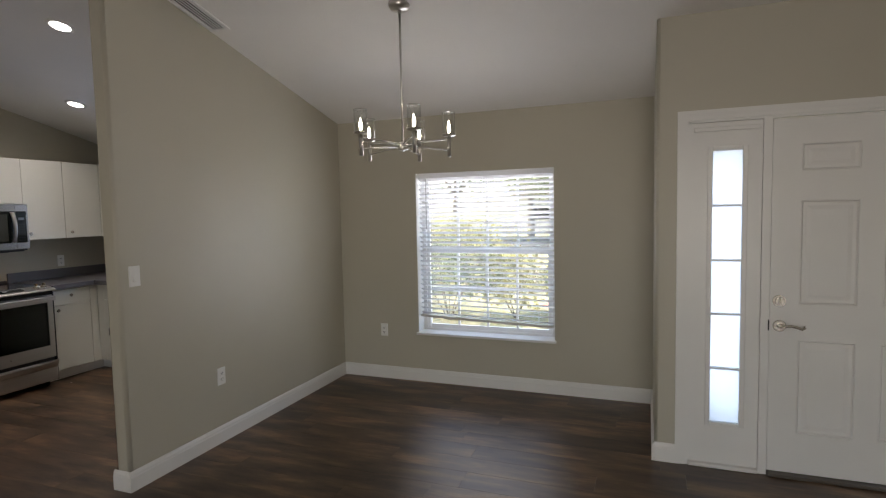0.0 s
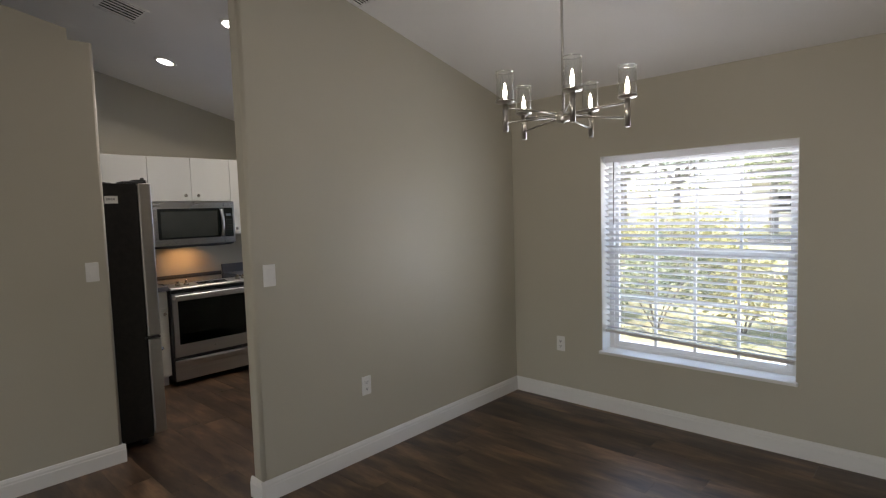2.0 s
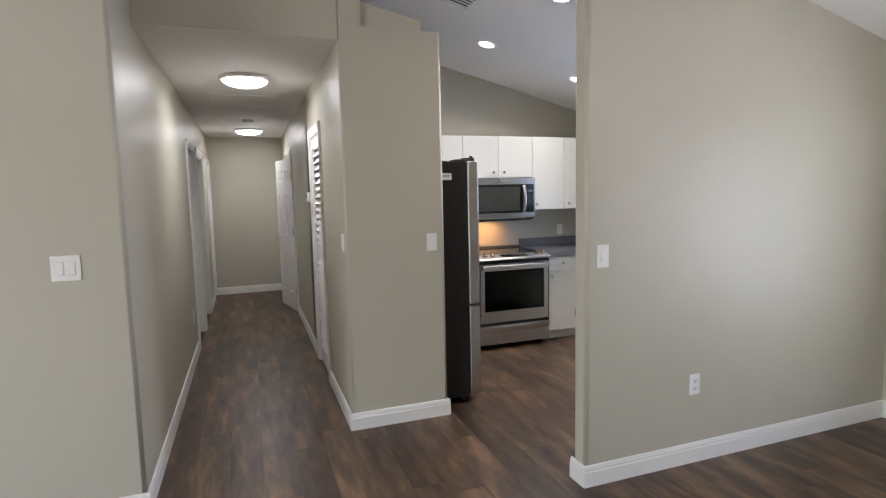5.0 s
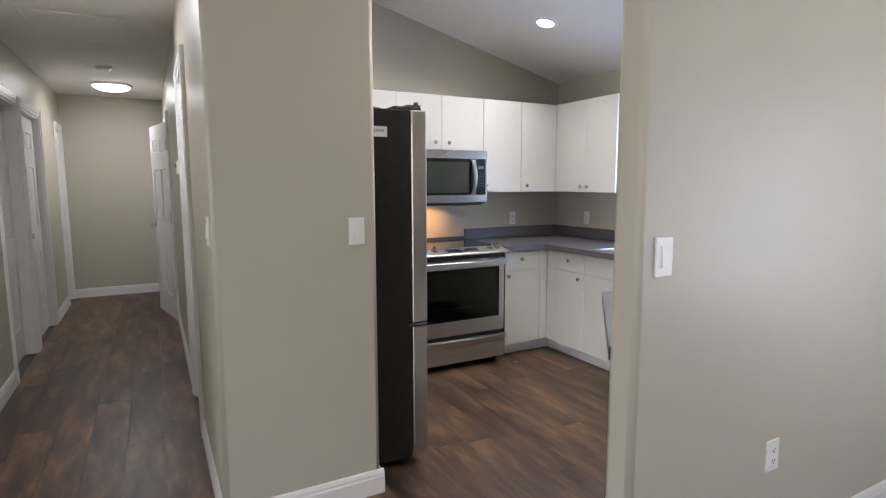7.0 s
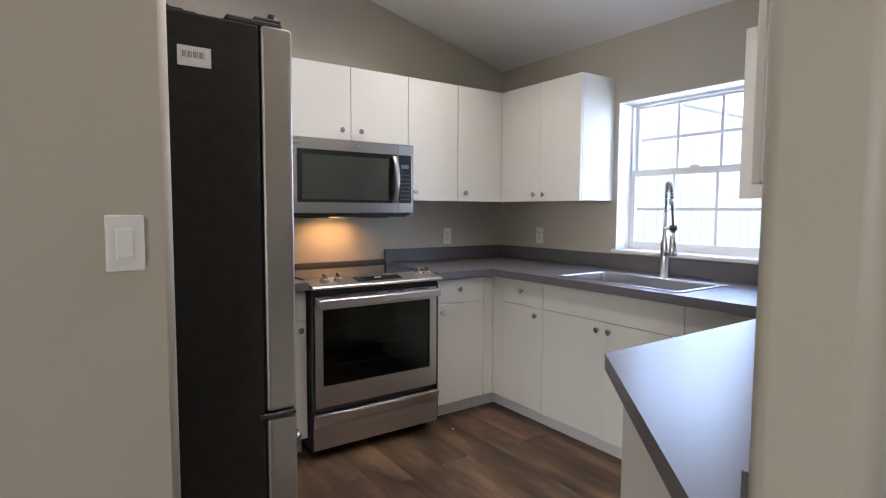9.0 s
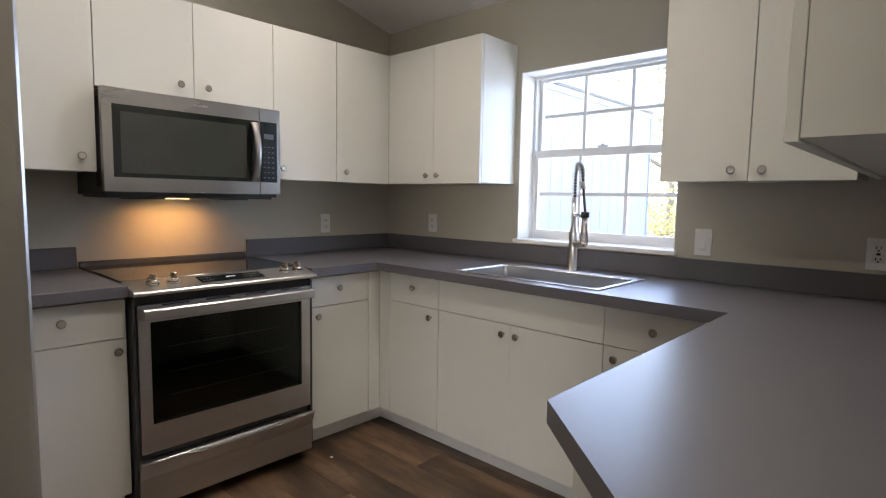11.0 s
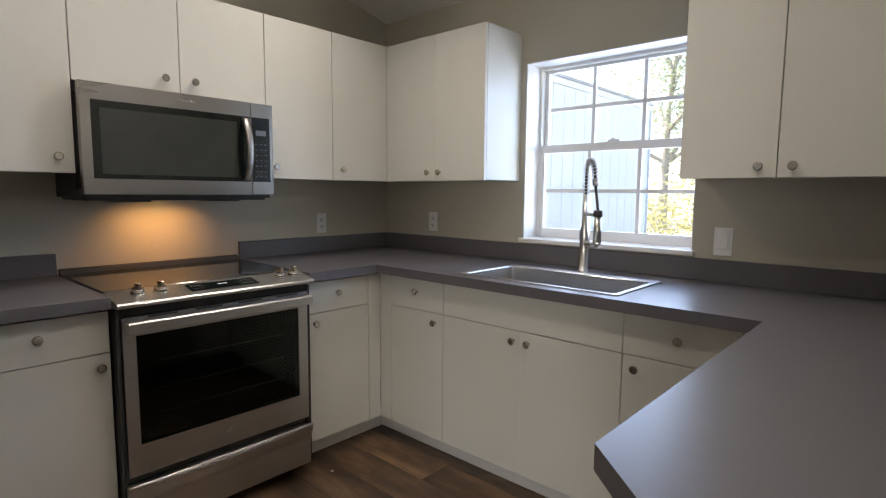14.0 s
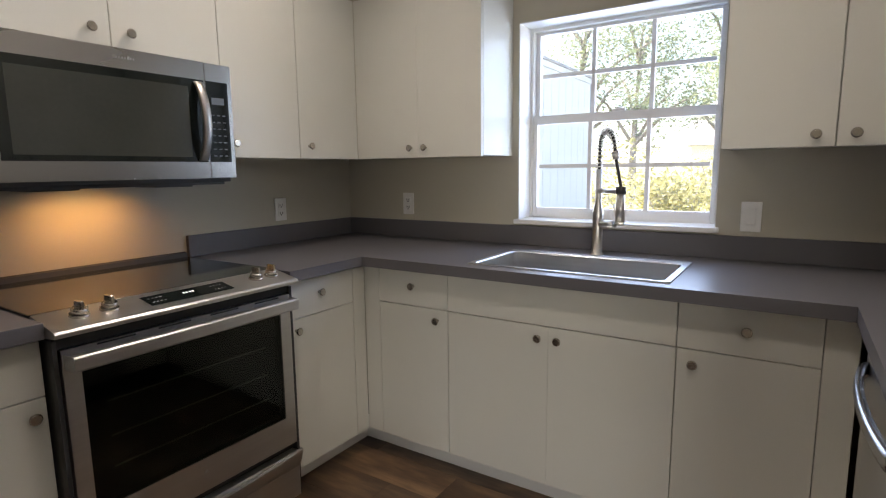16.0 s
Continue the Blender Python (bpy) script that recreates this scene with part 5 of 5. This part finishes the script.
frame_of("door_2", BEDDOOR, HALL_N, -1, "white cased hallway door opening")
hung_door("door_3", (BEDDOOR[1] - 0.012, HALL_N - 0.018), 11, 0.77, "white six-panel hallway door standing ajar")
frame_of("door_4", LEFT1, HALL_S, 1, "white cased hallway door opening")
hung_door("door_5", (LEFT1[0] + 0.02, HALL_S - 0.07), 180, 0.72, "white six-panel closed hallway door", False)
frame_of("door_6", LEFT2, HALL_S, 1, "white cased hallway door opening")
# Leaf width is shaped to fit the camera's view beside the end wall.
hung_door("door_7", (LEFT2[0] + 0.02, HALL_S - 0.07), 180, 0.30, "narrow white closed door at the hallway end, width fitted to the view", False)
frame_of("door_9", CLOSET, HALL_S, 1, "white cased hallway closet opening")
hung_door("door_10", (CLOSET[0] + 0.02, HALL_S - 0.045), 180, 0.82, "white six-panel closed closet door", False)


def louvre_door():
    x0, x1, z0, z1 = LOUVRE
    r = frame_of("door_8", LOUVRE, HALL_N, -1, "white louvred closet door, closed")
    a, b, y = x0 + 0.018, x1 - 0.018, HALL_N + 0.006
    bm = B()
    for p, q in ((a, a + 0.05), (b - 0.05, b)):
        box(bm, p, q, y, y + 0.03, 0.02, z1 - 0.02)
    for p, q in ((0.02, 0.16), (0.98, 1.08), (z1 - 0.11, z1 - 0.02)):
        box(bm, a + 0.05, b - 0.05, y, y + 0.03, p, q)
    part("stiles", bm, TRIM, r)
    for lo, hi in ((0.17, 0.97), (1.09, z1 - 0.12)):
        n = round((hi - lo) / 0.058)
        for i in range(n):
            z = lo + (hi - lo) * (i + 0.5) / n
            part("slat", prism(B(), [(y - 0.004, z - 0.024), (y + 0.004, z - 0.026), (y + 0.034, z + 0.022), (y + 0.026, z + 0.024)], "x", a + 0.05, b - 0.05), TRIM, r)
    # Dark sheet gives the closet's inner shade between the louvres.
    part("closet_shade_sheet", box(B(), a, b, HALL_N + 0.1, HALL_N + 0.105, 0.0, z1), SHADOW_GAP, r)
    return r


louvre_door()
th = thing("thermostat", pose(-5.68, HALL_N, 1.51), "small white thermostat on the hallway wall", "thermostat")
part("case", box(B(), -0.06, 0.06, -0.026, 0.0, -0.045, 0.045, 0.006, 2), PLATE, th)
part("screen", box(B(), -0.035, 0.035, -0.028, -0.0261, 0.0, 0.03), DARK, th)

scrap = thing("paper_scrap", pose(-4.885, 4.10, 0.0), "tiny white paper scrap on the floor", "scrap")
part("flake", prism(B(), [(-0.006, -0.004), (0.007, -0.003), (0.004, 0.006), (-0.005, 0.005)], "z", 0.0005, 0.004), PLATE, scrap)

# ---------------------------------------------------------------- outdoors
GRASS = material("lawn", (0.23, 0.23, 0.12), 0.9, vary=0.3, scale=0.9, bump=0.02, bump_scale=40, second=(0.27, 0.25, 0.15))
CONCRETE = material("concrete", (0.48, 0.46, 0.42), 0.85, vary=0.12, scale=2, bump=0.002, bump_scale=90)
MULCH = material("red_mulch", (0.30, 0.15, 0.11), 0.95, vary=0.4, scale=9, bump=0.02, bump_scale=60)
BARK = material("bark", (0.30, 0.26, 0.22), 0.9, vary=0.35, scale=6, bump=0.01, bump_scale=40, stretch=(3, 3, 0.6))
LEAF = thin_sheet("green_leaves", (0.25, 0.285, 0.17), 0.55)
LEAF_Y = thin_sheet("yellow_green_leaves", (0.40, 0.38, 0.17), 0.55)
SIDING = material("pale_blue_siding", (0.60, 0.625, 0.66), 0.75, vary=0.03, scale=1.5, bump=0.001, bump_scale=60, stretch=(1, 1, 0.1))
STUCCO = material("white_stucco", (0.72, 0.70, 0.66), 0.85, vary=0.06, scale=2, bump=0.004, bump_scale=50)
SHINGLE = material("grey_shingles", (0.20, 0.19, 0.18), 0.9, vary=0.25, scale=8, bump=0.01, bump_scale=25)
G = -0.25
solid("ground", box(B(), -600, 600, 5.45, 900, -0.6, G), GRASS, "sunlit green and tan lawn reaching the horizon", "lawn")
solid("pavement", box(B(), -6.5, 14, 6.75, 8.0, G, G + 0.03, 0.008), CONCRETE, "pale concrete front walk across the yard", "walk")
solid("road", box(B(), -120, 120, 26, 32, G, G + 0.02), material("asphalt", (0.09, 0.088, 0.085), 0.9, vary=0.2, scale=4), "grey asphalt street in front of the house", "road")


def mulch_bed():
    bm = B()
    pts = []
    for i in range(28):
        a = 2 * math.pi * i / 28
        k = 1 + 0.10 * math.sin(3 * a + 0.4) + 0.05 * math.sin(7 * a)
        pts.append((0.9 + 2.4 * k * math.cos(a), 10.2 + 1.5 * k * math.sin(a)))
    top = [bm.verts.new((x, y, G + 0.05)) for x, y in pts]
    low = [bm.verts.new((0.9 + (x - 0.9) * 1.05, 10.2 + (y - 10.2) * 1.05, G - 0.01)) for x, y in pts]
    bm.faces.new(top)
    for i in range(28):
        bm.faces.new((low[i], low[(i + 1) % 28], top[(i + 1) % 28], top[i]))
    return solid("mulch_bed", bm, MULCH, "reddish mulch bed in the lawn", "mulch", "stuff")


mulch_bed()


def leaves(bm, rng, centre, radii, count, size):
    for _ in range(count):
        u, t = rng.uniform(-1, 1), rng.uniform(0, 2 * math.pi)
        r = rng.uniform(0.35, 1.0) ** 0.6
        k = math.sqrt(1 - u * u)
        p = Vector((centre[0] + radii[0] * r * k * math.cos(t), centre[1] + radii[1] * r * k * math.sin(t), centre[2] + radii[2] * r * u))
        s = size * rng.uniform(0.6, 1.4)
        d = Vector((rng.gauss(0, 1), rng.gauss(0, 1), rng.gauss(0, 0.6))).normalized()
        side = d.cross(Vector((rng.gauss(0, 1), rng.gauss(0, 1), rng.gauss(0, 1)))).normalized()
        n = d.cross(side)
        bm.faces.new([bm.verts.new(p + d * a + side * b + n * c) for a, b, c in ((-s, 0, 0), (-0.1 * s, 0.42 * s, 0.1 * s), (s, 0, 0.0), (-0.1 * s, -0.42 * s, 0.1 * s))])


def tree(name, x, y, h, spread, seed, leaf, count, size, label, bare=0.35):
    rng = random.Random(seed)
    r = thing(name, pose(x, y, G), label, "tree")
    bm = B()
    lean = Vector((rng.uniform(-0.3, 0.3), rng.uniform(-0.3, 0.3), 0))
    spine = [Vector((0, 0, -0.05)) + lean * (i / 5) ** 1.5 + Vector((0, 0, h * 0.7 * i / 5)) for i in range(6)]
    rad = 0.022 * h + 0.03
    for i, (a, b) in enumerate(zip(spine, spine[1:])):
        cyl(bm, a, b, rad * (1 - 0.16 * i), rad * (1 - 0.16 * (i + 1)), 10, False)
    tips = [spine[-1]]
    for k in range(9):
        at = spine[2 + k % 4] if bare < 0.5 else spine[3 + k % 3]
        a = 2.4 * k + rng.uniform(-0.4, 0.4)
        tip = at + Vector((math.cos(a) * spread * rng.uniform(0.5, 0.95), math.sin(a) * spread * rng.uniform(0.5, 0.95), h * rng.uniform(0.10, 0.34)))
        mid = at.lerp(tip, 0.5) + Vector((0, 0, 0.05 * h))
        cyl(bm, at, mid, rad * 0.45, rad * 0.28, 7, False)
        cyl(bm, mid, tip, rad * 0.28, rad * 0.10, 7, False)
        tips += [tip, mid]
    part("trunk", bm, BARK, r)
    bm = B()
    per = count // (len(tips) * 2)
    for tip in tips:
        for _ in range(2):
            c = tip + Vector((rng.gauss(0, 0.22 * spread), rng.gauss(0, 0.22 * spread), rng.gauss(0, 0.06 * h)))
            q = rng.uniform(0.22, 0.46) * spread
            leaves(bm, rng, c, (q, q, q * 0.7), per, size)
    part("crown", bm, leaf, r)["kind"] = "stuff"
    return r


def shrub(x, y, h, w, seed, leaf, label, count=1500, size=0.05):
    rng = random.Random(seed)
    r = thing("shrub", pose(x, y, G), label, "shrub")
    bm = B()
    for k in range(7):
        a = 0.9 * k + rng.uniform(-0.3, 0.3)
        tube(bm, [(0, 0, -0.03), (math.cos(a) * w * 0.2, math.sin(a) * w * 0.2, h * 0.4), (math.cos(a) * w * 0.42, math.sin(a) * w * 0.42, h * rng.uniform(0.7, 0.95))], 0.010, 5)
    part("stems", bm, BARK, r)
    bm = B()
    for k in range(11):
        c = (rng.uniform(-0.4, 0.4) * w, rng.uniform(-0.4, 0.4) * w, h * rng.uniform(0.35, 0.85))
        leaves(bm, rng, c, (0.28 * w, 0.28 * w, 0.22 * h), count // 11, size)
    part("foliage", bm, leaf, r)["kind"] = "stuff"
    return r


SG, SY = "leafy green garden shrub before the window", "sunlit yellow-green garden shrub"
shrub(-2.9, 8.9, 1.35, 1.5, 3, LEAF, SG)
shrub(-1.9, 9.3, 1.25, 1.4, 4, LEAF_Y, SY)
shrub(-1.0, 9.8, 1.0, 1.1, 5, LEAF, SG)
shrub(-3.4, 12.2, 1.6, 2.0, 6, LEAF_Y, SY)
shrub(-5.0, 11.8, 1.5, 1.6, 7, LEAF_Y, SY, 1800)
shrub(-4.6, 13.6, 1.9, 2.0, 8, LEAF_Y, SY, 1800)
shrub(-6.4, 13.0, 1.9, 2.0, 9, LEAF_Y, SY, 1800)
TL = "leafy tree in the front yard"
tree("tree", -3.0, 24.5, 7.5, 3.0, 21, LEAF, 9000, 0.10, TL)
tree("tree", -1.2, 21.0, 8.5, 3.4, 22, LEAF, 11000, 0.11, TL)
tree("tree", 2.6, 24.0, 9.0, 3.8, 23, LEAF, 10000, 0.12, TL)
tree("tree", -10.5, 31.0, 9.5, 3.8, 24, LEAF, 9000, 0.085, "yellow-green leafy tree beside the neighbouring house")
tree("tree", -6.6, 34.0, 10.0, 4.4, 25, LEAF, 8000, 0.10, "tall leafy tree across the street")
tree("tree", 7.5, 36.0, 10.0, 4.6, 26, LEAF, 4800, 0.2, "tall leafy tree across the street")
tree("tree", -13.0, 30.0, 11.0, 4.8, 27, LEAF, 8000, 0.10, "tall leafy tree across the street")
tree("tree", 0.8, 40.0, 11.0, 4.8, 28, LEAF, 4800, 0.2, "tall leafy tree across the street")


def palm(x, y, seed):
    rng = random.Random(seed)
    r = thing("palm", pose(x, y, G), "small green palm with arching fronds", "palm")
    part("trunk", cyl(B(), (0, 0, -0.03), (0.03, 0, 0.5), 0.07, 0.05, 10), BARK, r)
    for k in range(10):
        a = 0.63 * k + rng.uniform(-0.15, 0.15)
        bm = B()
        spine = [Vector((0.03 + math.cos(a) * 1.1 * s, math.sin(a) * 1.1 * s, 0.5 + 0.75 * s - 0.85 * s * s)) for s in (0, 0.2, 0.4, 0.6, 0.8, 1.0)]
        tube(bm, spine, 0.008, 5)
        side = Vector((-math.sin(a), math.cos(a), 0))
        for i in range(22):
            s = 0.12 + 0.88 * i / 22
            u = s * 5
            j = min(int(u), 4)
            p = spine[j].lerp(spine[j + 1], u - j)
            t = (spine[j + 1] - spine[j]).normalized()
            for q in (-1, 1):
                e = p + side * q * 0.28 * (1 - 0.5 * s) + t * 0.14 - Vector((0, 0, 0.06))
                bm.faces.new([bm.verts.new(v) for v in (p - t * 0.012, p + t * 0.012, e)])
        part("frond", bm, LEAF_Y, r)
    return r


palm(-3.9, 9.6, 31)
palm(-4.9, 10.3, 32)


def neighbour_wing():
    """Low wing with upright siding boards that runs out beside the kitchen window."""
    r = thing("garage_wing", pose(-5.66, 0, 0), "pale blue garage wing with upright siding boards", "house")
    y0, y1, top, w = 5.32, 9.50, 2.35, 0.205
    part("wall", box(B(), -5.5, -0.016, y0, y1, G - 0.05, top - 0.02), SIDING, r)
    n = int((y1 - y0) / w)
    for i in range(n):
        a = y0 + (y1 - y0) * i / n
        part("siding_board", box(B(), -0.016, 0.0, a + 0.002, a + (y1 - y0) / n - 0.002, G, top - 0.06, 0.001), SIDING, r)
    part("fascia", box(B(), -0.016, 0.016, y0, y1 + 0.02, top - 0.06, top), SIDING, r)
    part("roof", prism(B(), [(-5.5, top + 0.002), (0.03, top + 0.002), (0.03, top + 0.03), (-2.75, top + 0.62), (-5.5, top + 0.03)], "y", y0, y1 + 0.03), material("pale_roof", (0.34, 0.335, 0.35), 0.85, vary=0.08, scale=6), r)
    part("corner_board", box(B(), -0.05, 0.020, y1 - 0.001, y1 + 0.02, G, top - 0.001), SIDING, r)
    return r


neighbour_wing()


def far_house(x, y, w, d, h, label):
    r = thing("house", pose(x, y, G), label, "house")
    part("wall", box(B(), 0, w, 0, d, -0.05, h), STUCCO, r)
    part("roof", prism(B(), [(-0.5, h), (d + 0.5, h), (d / 2, h + 0.28 * d)], "x", -0.5, w + 0.5), SHINGLE, r)
    for i in range(3):
        a = w * (0.12 + 0.3 * i)
        win = part("window", box(B(), a, a + 1.3, -0.05, 0.0, 0.9, 2.1), VINYL, r)
        part("pane", box(B(), a + 0.07, a + 1.23, -0.06, -0.051, 0.97, 2.03), BLACK_GLOSS, win)
    return r


far_house(-9.5, 42, 12, 8, 2.9, "white stucco house with grey roof across the street")
far_house(9.0, 44, 13, 8, 2.9, "white stucco house with grey roof across the street")

# ---------------------------------------------------------------- floor planks, laid along x
PL, PW = 1.22, 0.18
full = finish(box(B(), 0.0002, PL - 0.0002, 0.0002, PW - 0.0002, -0.006, 0.0, 0.0006), PLANK, "plank")
rng_floor = random.Random(11)
y = -0.35
while y < NORTH:
    lo, hi = LIVING_W - 0.05, 2.6
    if y + PW > HALL_S and y < HALL_N:
        lo = HALL_END
    elif y >= HALL_N - PW:
        lo = WEST_K
    if y > ENTRY_Y:
        hi = ENTRY_X
    x = lo - rng_floor.uniform(0.1, 1.1)
    while x < hi:
        a, b = max(x, lo), min(x + PL, hi)
        if b - a > 0.02:
            if b - a > PL - 0.001:
                me = full
            else:
                me = finish(box(B(), 0.0002, b - a - 0.0002, 0.0002, PW - 0.0002, -0.006, 0.0, 0.0006), PLANK, "plank")
            ob = new("plank", me)
            ob.location = (a, y, 0)
            ob.parent = floor
        x += PL
    y += PW
